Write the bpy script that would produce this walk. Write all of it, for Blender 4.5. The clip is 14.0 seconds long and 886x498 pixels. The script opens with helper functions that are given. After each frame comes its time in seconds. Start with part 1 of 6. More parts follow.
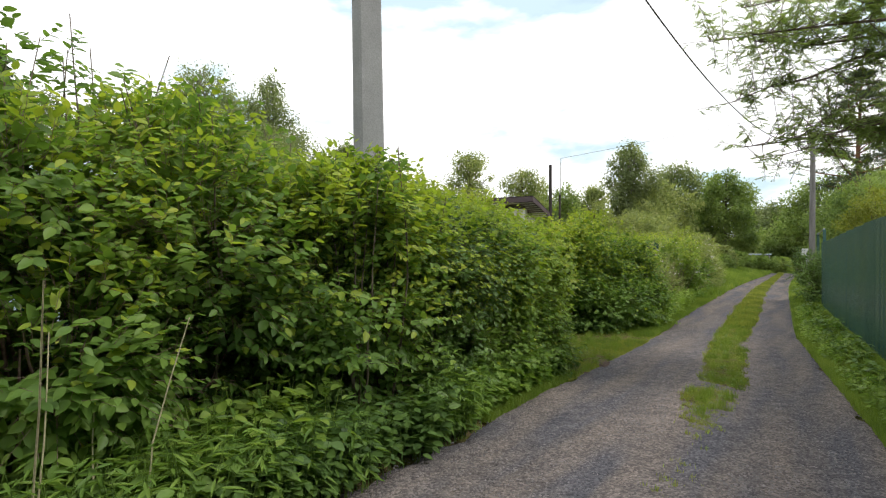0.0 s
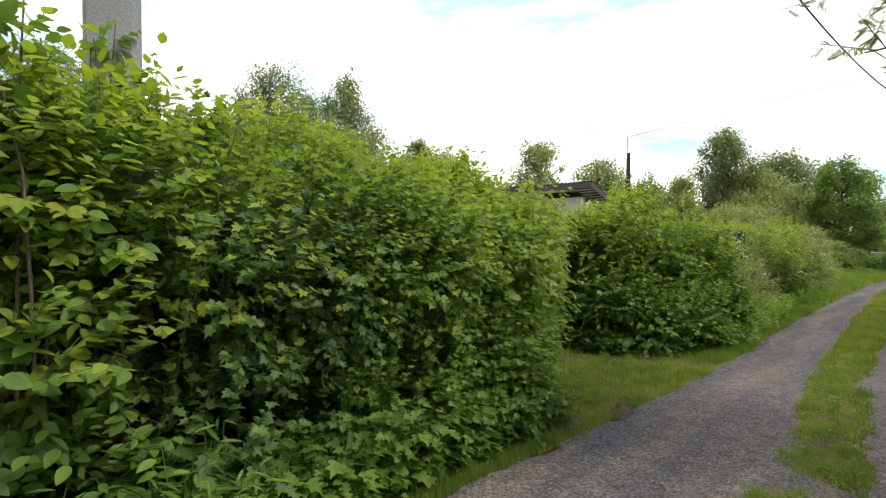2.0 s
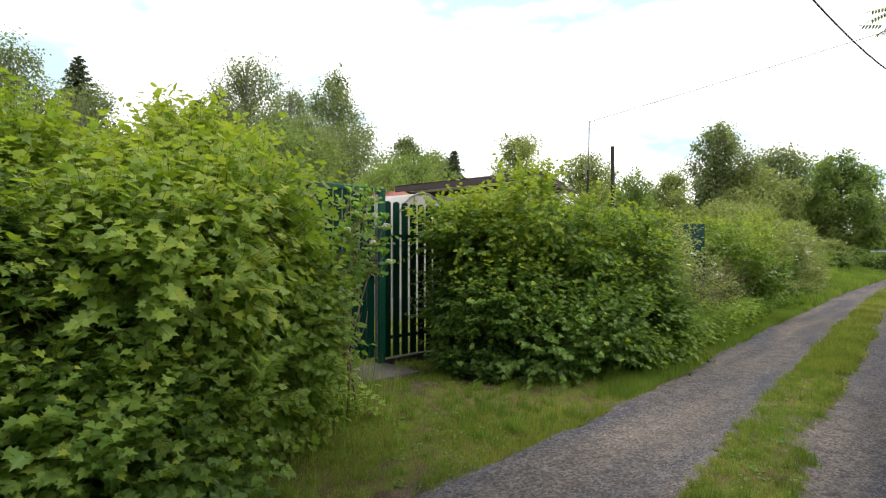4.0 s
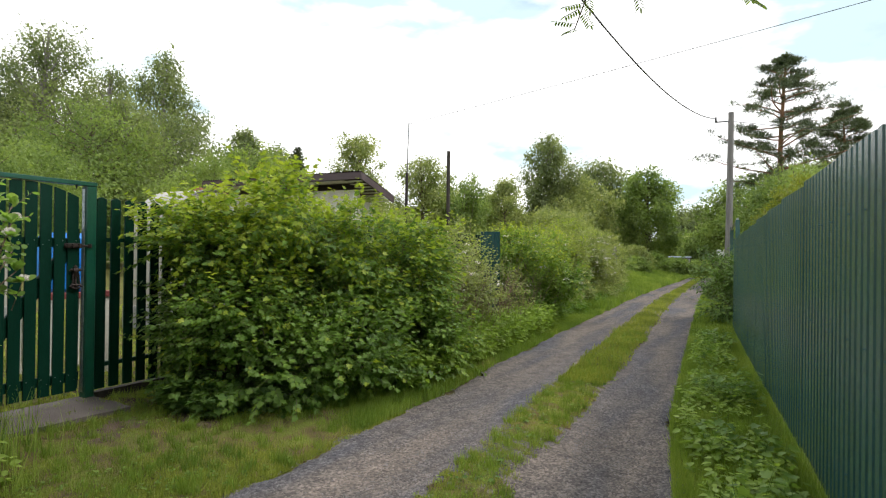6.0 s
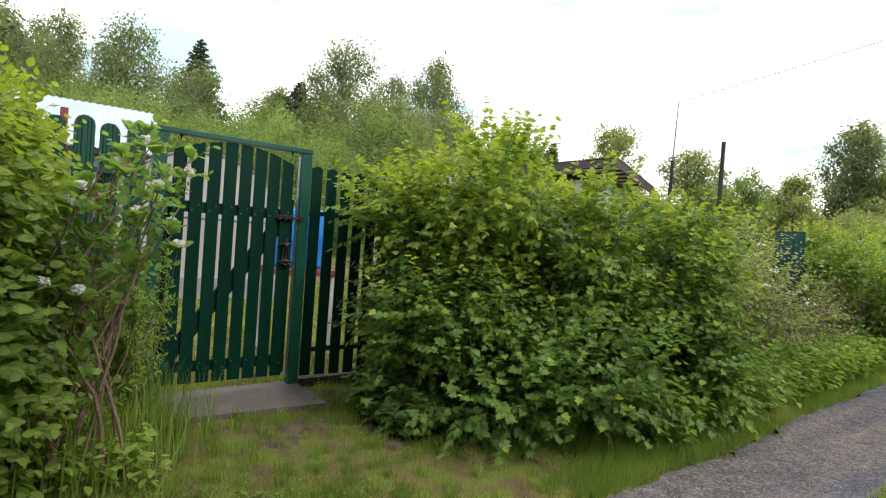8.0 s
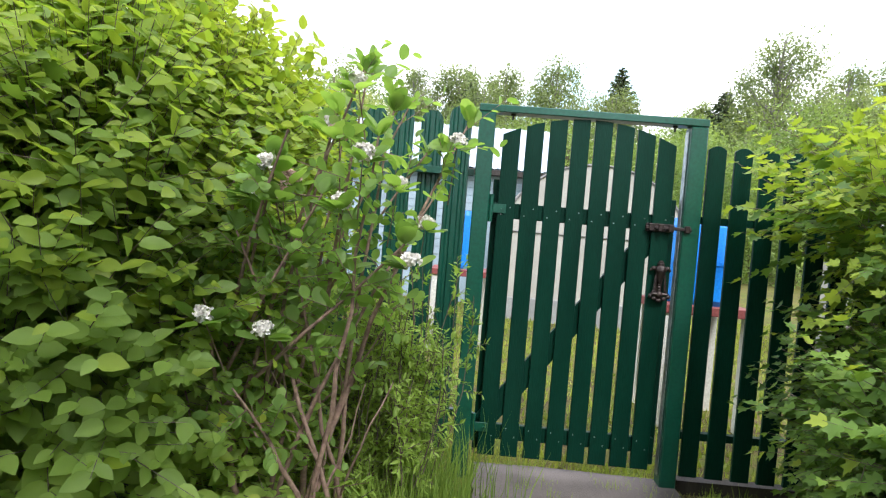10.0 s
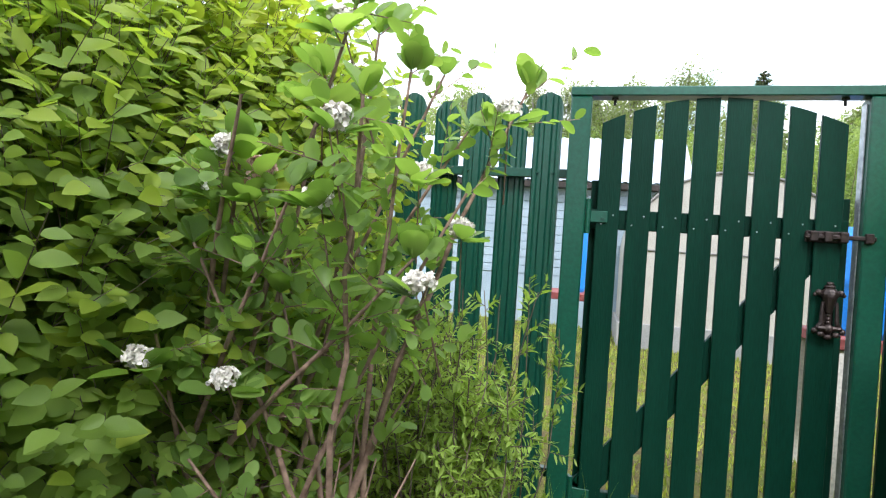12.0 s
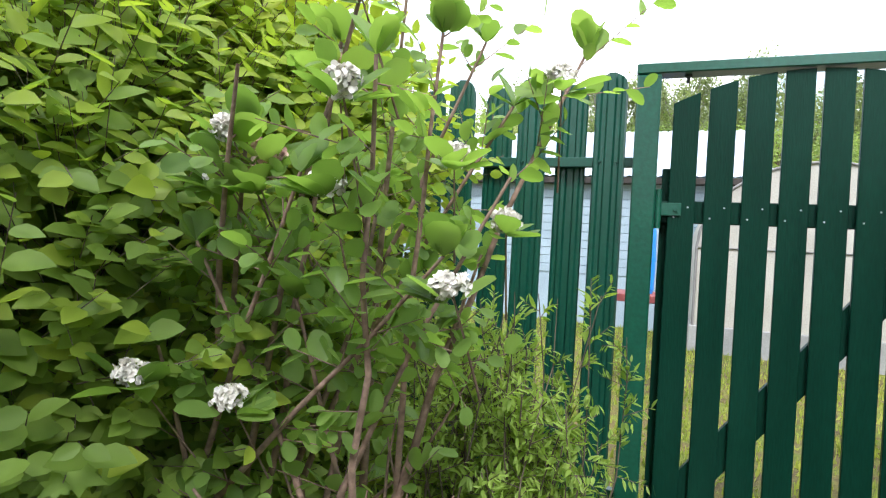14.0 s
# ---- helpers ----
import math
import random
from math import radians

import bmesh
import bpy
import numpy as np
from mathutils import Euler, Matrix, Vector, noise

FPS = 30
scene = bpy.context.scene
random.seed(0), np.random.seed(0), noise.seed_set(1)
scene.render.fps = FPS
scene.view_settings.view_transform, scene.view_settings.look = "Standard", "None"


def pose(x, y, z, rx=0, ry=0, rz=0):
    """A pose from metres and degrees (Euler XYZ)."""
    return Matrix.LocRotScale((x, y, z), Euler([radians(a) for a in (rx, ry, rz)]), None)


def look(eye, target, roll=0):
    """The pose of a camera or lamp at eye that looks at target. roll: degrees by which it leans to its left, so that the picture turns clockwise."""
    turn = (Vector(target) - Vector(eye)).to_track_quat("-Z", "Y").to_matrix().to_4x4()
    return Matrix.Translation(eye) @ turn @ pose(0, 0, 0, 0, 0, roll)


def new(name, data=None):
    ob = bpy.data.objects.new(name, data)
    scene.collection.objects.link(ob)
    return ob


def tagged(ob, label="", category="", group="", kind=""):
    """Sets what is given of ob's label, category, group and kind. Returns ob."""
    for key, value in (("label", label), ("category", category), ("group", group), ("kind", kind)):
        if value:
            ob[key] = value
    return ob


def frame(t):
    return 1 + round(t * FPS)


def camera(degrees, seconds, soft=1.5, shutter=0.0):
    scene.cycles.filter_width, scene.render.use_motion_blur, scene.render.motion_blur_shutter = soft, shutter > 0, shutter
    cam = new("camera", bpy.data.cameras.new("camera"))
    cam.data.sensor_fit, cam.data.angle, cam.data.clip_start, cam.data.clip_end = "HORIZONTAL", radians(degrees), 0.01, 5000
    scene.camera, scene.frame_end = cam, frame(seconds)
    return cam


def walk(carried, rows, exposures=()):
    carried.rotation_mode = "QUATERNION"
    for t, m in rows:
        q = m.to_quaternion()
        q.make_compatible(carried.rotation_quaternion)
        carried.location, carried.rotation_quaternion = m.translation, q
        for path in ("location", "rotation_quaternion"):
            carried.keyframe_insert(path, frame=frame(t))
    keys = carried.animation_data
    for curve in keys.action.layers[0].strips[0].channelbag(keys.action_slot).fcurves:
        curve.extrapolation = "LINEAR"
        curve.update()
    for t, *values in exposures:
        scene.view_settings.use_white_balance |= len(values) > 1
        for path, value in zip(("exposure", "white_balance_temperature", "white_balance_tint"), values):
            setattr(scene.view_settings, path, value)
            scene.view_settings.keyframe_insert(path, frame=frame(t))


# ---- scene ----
cam = camera(75.5, 14.0, soft=1.2)
PATH = [
    (0, (0.231, -0.551, 1.536), (-0.85, 1.131, 1.543), -0.0),
    (0.5, (0.185, 0.173, 1.519), (-0.947, 1.822, 1.52), 0.2),
    (1, (0.083, 0.92, 1.487), (-1.125, 2.513, 1.487), 0.3),
    (1.5, (0.047, 1.721, 1.453), (-1.203, 3.283, 1.454), 0.1),
    (2, (-0.052, 2.457, 1.412), (-1.373, 3.959, 1.415), 0.1),
    (2.5, (-0.092, 3.155, 1.394), (-1.427, 4.645, 1.396), 0.1),
    (3, (-0.132, 3.834, 1.366), (-1.484, 5.307, 1.37), 0.1),
    (3.5, (-0.084, 4.507, 1.35), (-1.423, 5.992, 1.353), 0.1),
    (4, (0.063, 5.103, 1.35), (-1.267, 6.597, 1.354), -0.0),
    (4.2, (0.167, 5.339, 1.378), (-1.138, 6.854, 1.37), -0.3),
    (6.3, (0.531, 6.376, 1.449), (-0.325, 8.184, 1.461), 1.0),
    (6.5, (0.468, 6.447, 1.432), (-0.366, 8.264, 1.441), 1.1),
    (7, (0.18, 6.752, 1.426), (-0.658, 8.568, 1.416), 1.2),
    (7.5, (0.024, 7.077, 1.443), (-1.094, 8.735, 1.422), 0.9),
    (8, (-0.255, 7.483, 1.373), (-1.826, 8.721, 1.34), 4.1),
    (8.5, (-0.568, 7.809, 1.363), (-2.336, 8.743, 1.321), 5.0),
    (9, (-0.914, 8.066, 1.389), (-2.867, 8.496, 1.349), 4.3),
    (9.2, (-1.079, 8.136, 1.374), (-3.056, 8.435, 1.326), 4.5),
    (11.3, (-2.247, 8.498, 1.334), (-4.205, 8.092, 1.311), 3.9),
    (11.5, (-2.255, 8.502, 1.333), (-4.207, 8.064, 1.315), 3.9),
    (12, (-2.277, 8.498, 1.329), (-4.214, 8.0, 1.314), 3.8),
    (12.5, (-2.296, 8.488, 1.327), (-4.222, 7.949, 1.313), 3.8),
    (13, (-2.319, 8.477, 1.324), (-4.233, 7.898, 1.312), 3.7),
    (13.5, (-2.357, 8.467, 1.32), (-4.254, 7.836, 1.306), 3.7),
    (14, (-2.483, 8.484, 1.321), (-4.356, 7.783, 1.298), 3.1),
]
walk(cam, [(t, look(eye, target, roll)) for t, eye, target, roll in PATH], ((0, 0.35, 6450, 11), (4.0, 0.45, 6450, 11), (6.5, 0.46, 6500, 10), (7.5, 0.46, 6450, 10), (8.0, 0.62, 6350, 12), (9.0, 1.15, 6150, 12), (11.5, 1.42, 6000, 12), (14.0, 1.48, 6000, 12)))

# ---- sky and sun ----
SUN_ELEV, SUN_AZ = radians(46), radians(72)
world = bpy.data.worlds.new("overcast_sky")
scene.world = world
world.use_nodes = True
wn, wl = world.node_tree.nodes, world.node_tree.links
wn.clear()
w_out, w_bg = wn.new("ShaderNodeOutputWorld"), wn.new("ShaderNodeBackground")
w_sky, w_mix = wn.new("ShaderNodeTexSky"), wn.new("ShaderNodeMixRGB")
w_sky.sky_type, w_sky.sun_disc = "NISHITA", False
w_sky.sun_elevation, w_sky.sun_rotation = SUN_ELEV, SUN_AZ
w_co, w_no, w_ra = wn.new("ShaderNodeTexCoord"), wn.new("ShaderNodeTexNoise"), wn.new("ShaderNodeValToRGB")
w_map = wn.new("ShaderNodeMapping")
w_map.inputs["Scale"].default_value = (1.0, 1.0, 2.6)
w_no.inputs["Scale"].default_value, w_no.inputs["Detail"].default_value, w_no.inputs["Roughness"].default_value = 1.9, 7, 0.55
w_ra.color_ramp.elements[0].position, w_ra.color_ramp.elements[1].position = 0.385, 0.47
w_ra.color_ramp.elements[0].color, w_ra.color_ramp.elements[1].color = (0.62, 0.62, 0.62, 1), (1, 1, 1, 1)
w_cloud = wn.new("ShaderNodeValToRGB")
w_no2 = wn.new("ShaderNodeTexNoise")
w_no2.inputs["Scale"].default_value, w_no2.inputs["Detail"].default_value = 3.1, 6
w_cloud.color_ramp.elements[0].position, w_cloud.color_ramp.elements[1].position = 0.38, 0.47
w_cloud.color_ramp.elements[0].color, w_cloud.color_ramp.elements[1].color = (5.8, 7.4, 8.2, 1), (12.0, 12.0, 12.0, 1)
wl.new(w_co.outputs["Generated"], w_map.inputs["Vector"])
wl.new(w_map.outputs["Vector"], w_no.inputs["Vector"])
wl.new(w_map.outputs["Vector"], w_no2.inputs["Vector"])
wl.new(w_no.outputs["Fac"], w_ra.inputs["Fac"])
wl.new(w_no2.outputs["Fac"], w_cloud.inputs["Fac"])
wl.new(w_ra.outputs["Color"], w_mix.inputs["Fac"])
wl.new(w_sky.outputs["Color"], w_mix.inputs["Color1"])
wl.new(w_cloud.outputs["Color"], w_mix.inputs["Color2"])
wl.new(w_mix.outputs["Color"], w_bg.inputs["Color"])
w_bg.inputs["Strength"].default_value = 0.1
wl.new(w_bg.outputs["Background"], w_out.inputs["Surface"])
sun_data = bpy.data.lights.new("sun", "SUN")
sun_data.energy, sun_data.angle, sun_data.color = 1.5, radians(12), (1.0, 0.96, 0.9)
sun = new("sun", sun_data)
sun.matrix_world = look((40 * math.sin(SUN_AZ), 40 * math.cos(SUN_AZ), 48), (0, 0, 0))


# ---- materials ----
def base_material(name):
    m = bpy.data.materials.new(name)
    m.use_nodes = True
    nt = m.node_tree
    return m, nt, nt.nodes, nt.links, nt.nodes["Principled BSDF"]


def ramp_node(nodes, stops):
    r = nodes.new("ShaderNodeValToRGB")
    els = r.color_ramp.elements
    while len(els) < len(stops):
        els.new(0.5)
    for e, (p, c) in zip(els, stops):
        e.position, e.color = p, tuple(c)[:3] + (1,)
    return r


def noise_node(nodes, links, scale, detail=4, space="Object", stretch=None):
    co, n = nodes.new("ShaderNodeTexCoord"), nodes.new("ShaderNodeTexNoise")
    n.inputs["Scale"].default_value, n.inputs["Detail"].default_value = scale, detail
    if stretch:
        mp = nodes.new("ShaderNodeMapping")
        mp.inputs["Scale"].default_value = stretch
        links.new(co.outputs[space], mp.inputs["Vector"])
        links.new(mp.outputs["Vector"], n.inputs["Vector"])
    else:
        links.new(co.outputs[space], n.inputs["Vector"])
    return n


def mixed(nodes, links, fac, a, b, mode="MIX"):
    mx = nodes.new("ShaderNodeMixRGB")
    mx.blend_type = mode
    for key, v in (("Fac", fac), ("Color1", a), ("Color2", b)):
        if isinstance(v, (float, int)):
            mx.inputs[key].default_value = v
        elif isinstance(v, tuple):
            mx.inputs[key].default_value = v[:3] + (1,)
        else:
            links.new(v, mx.inputs[key])
    return mx.outputs["Color"]


def surface(name, dark, light, scale=8, rough=0.7, bump=0.2, metal=0.0, stretch=None, fine=60, stain=None, stain_amount=0.3, spec=0.5):
    """Colour varied at two scales, with a fine relief."""
    m, nt, nodes, links, b = base_material(name)
    n1 = noise_node(nodes, links, scale, 5, stretch=stretch)
    n2 = noise_node(nodes, links, fine, 3, stretch=stretch)
    r = ramp_node(nodes, [(0.3, dark), (0.7, light)])
    links.new(n1.outputs["Fac"], r.inputs["Fac"])
    r2 = ramp_node(nodes, [(0.3, (0.78, 0.78, 0.78)), (0.7, (1.12, 1.12, 1.12))])
    links.new(n2.outputs["Fac"], r2.inputs["Fac"])
    col = mixed(nodes, links, 1.0, r.outputs["Color"], r2.outputs["Color"], "MULTIPLY")
    if stain:
        n3 = noise_node(nodes, links, scale * 0.35, 6)
        r3 = ramp_node(nodes, [(0.5, (0, 0, 0)), (0.72, (stain_amount,) * 3)])
        links.new(n3.outputs["Fac"], r3.inputs["Fac"])
        col = mixed(nodes, links, r3.outputs["Color"], col, stain)
    links.new(col, b.inputs["Base Color"])
    b.inputs["Roughness"].default_value, b.inputs["Metallic"].default_value = rough, metal
    b.inputs["Specular IOR Level"].default_value = spec
    if bump:
        bp = nodes.new("ShaderNodeBump")
        bp.inputs["Strength"].default_value, bp.inputs["Distance"].default_value = bump, 0.01
        links.new(n2.outputs["Fac"], bp.inputs["Height"])
        links.new(bp.outputs["Normal"], b.inputs["Normal"])
    return m


def leaf_material(name, stops, patch=0.8, rough=0.45, through_light=0.42):
    """Each leaf has its own green; greener and yellower patches over the plant."""
    m, nt, nodes, links, b = base_material(name)
    geo = nodes.new("ShaderNodeNewGeometry")
    n = noise_node(nodes, links, patch, 3)
    add = nodes.new("ShaderNodeMath")
    add.operation = "MULTIPLY_ADD"
    add.inputs[1].default_value = 0.42
    sub = nodes.new("ShaderNodeMath")
    sub.operation = "MULTIPLY_ADD"
    sub.inputs[1].default_value, sub.inputs[2].default_value = 1.7, -0.56
    links.new(n.outputs["Fac"], sub.inputs[0])
    links.new(geo.outputs["Random Per Island"], add.inputs[0])
    links.new(sub.outputs[0], add.inputs[2])
    r = ramp_node(nodes, stops)
    links.new(add.outputs[0], r.inputs["Fac"])
    links.new(r.outputs["Color"], b.inputs["Base Color"])
    b.inputs["Roughness"].default_value = rough
    b.inputs["Specular IOR Level"].default_value = 0.27
    tr, ms = nodes.new("ShaderNodeBsdfTranslucent"), nodes.new("ShaderNodeMixShader")
    bright = mixed(nodes, links, 1.0, r.outputs["Color"], (1.5, 1.55, 0.8), "MULTIPLY")
    links.new(bright, tr.inputs["Color"])
    ms.inputs["Fac"].default_value = through_light
    links.new(b.outputs["BSDF"], ms.inputs[1])
    links.new(tr.outputs["BSDF"], ms.inputs[2])
    links.new(ms.outputs["Shader"], nodes["Material Output"].inputs["Surface"])
    return m


M_LEAF = leaf_material("leaf_green", [(0.1, (0.072, 0.135, 0.03)), (0.5, (0.14, 0.235, 0.046)), (0.95, (0.235, 0.335, 0.062))], through_light=0.42)
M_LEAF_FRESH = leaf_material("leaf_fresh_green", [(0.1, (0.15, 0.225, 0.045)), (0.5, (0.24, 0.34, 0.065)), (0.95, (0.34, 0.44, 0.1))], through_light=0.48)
M_LEAF_DARK = leaf_material("leaf_dark_green", [(0.1, (0.052, 0.1, 0.03)), (0.5, (0.105, 0.18, 0.046)), (0.95, (0.18, 0.275, 0.06))], through_light=0.32)
M_LEAF_YOUNG = leaf_material("leaf_young", [(0.1, (0.2, 0.28, 0.036)), (0.5, (0.285, 0.36, 0.045)), (0.95, (0.39, 0.42, 0.065))], through_light=0.46)
M_LEAF_GREY = leaf_material("leaf_grey_green", [(0.1, (0.16, 0.2, 0.075)), (0.5, (0.26, 0.3, 0.115)), (0.95, (0.38, 0.4, 0.18))], through_light=0.45)
M_LEAF_ROUND = leaf_material("leaf_round", [(0.1, (0.12, 0.2, 0.05)), (0.5, (0.2, 0.31, 0.075)), (0.95, (0.34, 0.45, 0.13))], rough=0.4, through_light=0.55)
M_BIRCH_LEAF = leaf_material("birch_leaf", [(0.1, (0.11, 0.14, 0.07)), (0.5, (0.175, 0.215, 0.1)), (0.95, (0.27, 0.3, 0.145))], patch=0.3, through_light=0.5)
# Greens lightened and greyed: the haze over far trees is put into the colour.
M_TREE_LEAF_HAZED = leaf_material("tree_leaf_hazed", [(0.1, (0.11, 0.165, 0.055)), (0.5, (0.2, 0.27, 0.085)), (0.95, (0.3, 0.37, 0.12))], patch=0.3, through_light=0.48)
M_TREE_YELLOW = leaf_material("tree_leaf_yellow", [(0.1, (0.13, 0.16, 0.03)), (0.5, (0.22, 0.25, 0.045)), (0.95, (0.33, 0.34, 0.07))], patch=0.6)
# Needle green is lightened towards grey, with distance haze painted in.
M_NEEDLE_HAZED = leaf_material("needle_hazed", [(0.1, (0.06, 0.085, 0.045)), (0.5, (0.105, 0.14, 0.07)), (0.95, (0.17, 0.2, 0.1))], patch=0.5, through_light=0.15)
M_GRASS = leaf_material("grass_blade", [(0.1, (0.145, 0.185, 0.038)), (0.5, (0.26, 0.3, 0.06)), (0.95, (0.39, 0.385, 0.1))], patch=1.1, rough=0.55)
M_GRASS_TALL = leaf_material("tall_grass_blade", [(0.1, (0.11, 0.18, 0.035)), (0.5, (0.2, 0.285, 0.052)), (0.95, (0.32, 0.38, 0.09))], patch=0.9, rough=0.5)
M_STRAW = surface("dry_straw", (0.38, 0.33, 0.19), (0.56, 0.5, 0.31), 20, 0.8, 0.0)
M_BARK = surface("bark_brown", (0.08, 0.058, 0.042), (0.19, 0.145, 0.105), 30, 0.9, 0.6, stretch=(1, 1, 0.3))
M_BARK_RED = surface("bark_reddish", (0.14, 0.085, 0.06), (0.32, 0.21, 0.16), 40, 0.8, 0.5)
M_BARK_GREY = surface("bark_grey", (0.14, 0.13, 0.11), (0.32, 0.3, 0.27), 14, 0.9, 0.5, stretch=(1, 1, 0.4))
M_BARK_PINE = surface("bark_pine", (0.14, 0.07, 0.035), (0.3, 0.16, 0.08), 4, 0.9, 0.5, stretch=(1, 1, 0.3))
M_BLOSSOM = surface("blossom_white", (0.62, 0.58, 0.5), (0.85, 0.8, 0.75), 60, 0.6, 0.0)
M_BUD = surface("bud_pink", (0.5, 0.3, 0.26), (0.72, 0.5, 0.42), 60, 0.6, 0.0)
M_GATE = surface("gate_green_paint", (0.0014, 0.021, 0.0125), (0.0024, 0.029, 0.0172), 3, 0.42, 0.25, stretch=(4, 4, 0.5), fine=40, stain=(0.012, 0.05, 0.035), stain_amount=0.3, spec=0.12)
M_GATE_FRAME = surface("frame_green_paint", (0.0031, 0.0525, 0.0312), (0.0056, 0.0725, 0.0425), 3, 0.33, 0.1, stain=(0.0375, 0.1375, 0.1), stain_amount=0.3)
M_STEEL_GREEN = surface("coated_steel_green", (0.0031, 0.0462, 0.0287), (0.0056, 0.0625, 0.04), 2, 0.35, 0.05, spec=0.5)
M_SHEET = surface("fence_sheet_green", (0.032, 0.09, 0.08), (0.054, 0.13, 0.12), 1.5, 0.27, 0.05, stretch=(1, 1, 0.35), stain=(0.06, 0.10, 0.08), stain_amount=0.35)
M_SHEET_TEAL = surface("sheet_teal", (0.004, 0.055, 0.055), (0.007, 0.075, 0.07), 1.5, 0.4, 0.05)
M_IRON = surface("iron_brown", (0.02, 0.013, 0.012), (0.05, 0.032, 0.028), 20, 0.45, 0.3, metal=0.4)
M_STEEL = surface("galvanised_steel", (0.3, 0.32, 0.33), (0.5, 0.52, 0.53), 15, 0.4, 0.1, metal=0.8)
M_CONCRETE = surface("pole_concrete", (0.22, 0.22, 0.215), (0.32, 0.32, 0.31), 2.2, 0.9, 0.35, fine=90, stain=(0.2, 0.2, 0.19), stain_amount=0.5)
M_SLAB = surface("slab_concrete", (0.085, 0.072, 0.066), (0.145, 0.122, 0.112), 3.5, 0.92, 0.5, fine=120, stain=(0.1, 0.085, 0.07), stain_amount=0.6)
M_WOOD_GREY = surface("weathered_wood", (0.13, 0.125, 0.12), (0.26, 0.25, 0.24), 5, 0.9, 0.5, stretch=(3, 3, 0.2))
M_WOOD_DARK = surface("dark_wood", (0.02, 0.016, 0.014), (0.05, 0.04, 0.035), 6, 0.9, 0.3, stretch=(3, 3, 0.2))
M_WHITE = surface("white_paint", (0.6, 0.6, 0.6), (0.78, 0.78, 0.77), 3, 0.6, 0.1)
M_ROOF_WHITE = surface("roof_white_sheet", (0.36, 0.43, 0.54), (0.48, 0.55, 0.66), 1.2, 0.35, 0.05, stain=(0.4, 0.42, 0.45), stain_amount=0.4)
M_ROOF_BROWN = surface("roof_brown_sheet", (0.05, 0.03, 0.032), (0.08, 0.05, 0.055), 2, 0.45, 0.05)
M_ROOF_PURPLE = surface("roof_purple_sheet", (0.04, 0.015, 0.035), (0.06, 0.025, 0.05), 2, 0.45, 0.05)
M_ROOF_RED = surface("roof_red_sheet", (0.28, 0.08, 0.06), (0.36, 0.12, 0.09), 2, 0.5, 0.05)
M_SIDING_BLUE = surface("siding_light_blue", (0.25, 0.32, 0.38), (0.32, 0.4, 0.46), 2, 0.6, 0.1)
M_SIDING_WHITE = surface("siding_cream", (0.5, 0.48, 0.42), (0.64, 0.62, 0.56), 2, 0.65, 0.1)
M_POLY = surface("cream_panel", (0.33, 0.31, 0.27), (0.43, 0.41, 0.36), 1.5, 0.5, 0.05, stain=(0.34, 0.32, 0.27), stain_amount=0.5)
M_BLUE = surface("blue_plastic", (0.01, 0.17, 0.6), (0.015, 0.24, 0.72), 3, 0.4, 0.0)
M_RUST = surface("rusty_red_steel", (0.16, 0.03, 0.03), (0.24, 0.06, 0.05), 8, 0.7, 0.2)
M_WIRE = surface("black_cable", (0.015, 0.015, 0.015), (0.03, 0.03, 0.03), 5, 0.6, 0.0)
M_STONE = surface("lane_stone", (0.09, 0.085, 0.09), (0.28, 0.25, 0.24), 9, 0.9, 0.3)
M_TYRE = surface("black_plastic", (0.012, 0.012, 0.012), (0.03, 0.03, 0.03), 5, 0.6, 0.0)


def gravel_material():
    m, nt, nodes, links, b = base_material("gravel_lane")
    big, mid = noise_node(nodes, links, 1.0, 5, stretch=(2.6, 0.35, 1)), noise_node(nodes, links, 7, 5)
    co, v1, v2 = nodes.new("ShaderNodeTexCoord"), nodes.new("ShaderNodeTexVoronoi"), nodes.new("ShaderNodeTexVoronoi")
    v1.inputs["Scale"].default_value, v2.inputs["Scale"].default_value = 70, 26
    links.new(co.outputs["Object"], v1.inputs["Vector"])
    links.new(co.outputs["Object"], v2.inputs["Vector"])
    r = ramp_node(nodes, [(0.38, (0.1, 0.1, 0.113)), (0.5, (0.14, 0.126, 0.12)), (0.62, (0.178, 0.154, 0.138))])
    links.new(big.outputs["Fac"], r.inputs["Fac"])
    r1 = ramp_node(nodes, [(0.0, (0.4, 0.4, 0.42)), (0.5, (0.95, 0.93, 0.92)), (1.0, (1.9, 1.85, 1.8))])
    links.new(v1.outputs["Color"], r1.inputs["Fac"])
    r2 = ramp_node(nodes, [(0.3, (0.75, 0.75, 0.76)), (0.75, (1.25, 1.22, 1.2))])
    links.new(mid.outputs["Fac"], r2.inputs["Fac"])
    col = mixed(nodes, links, 1.0, r.outputs["Color"], r1.outputs["Color"], "MULTIPLY")
    col = mixed(nodes, links, 1.0, col, r2.outputs["Color"], "MULTIPLY")
    links.new(col, b.inputs["Base Color"])
    b.inputs["Roughness"].default_value = 0.95
    b.inputs["Specular IOR Level"].default_value = 0.25
    add = nodes.new("ShaderNodeMath")
    links.new(v1.outputs["Distance"], add.inputs[0])
    links.new(v2.outputs["Distance"], add.inputs[1])
    bp = nodes.new("ShaderNodeBump")
    bp.inputs["Strength"].default_value, bp.inputs["Distance"].default_value = 0.8, 0.012
    bp.invert = True
    links.new(add.outputs[0], bp.inputs["Height"])
    links.new(bp.outputs["Normal"], b.inputs["Normal"])
    return m


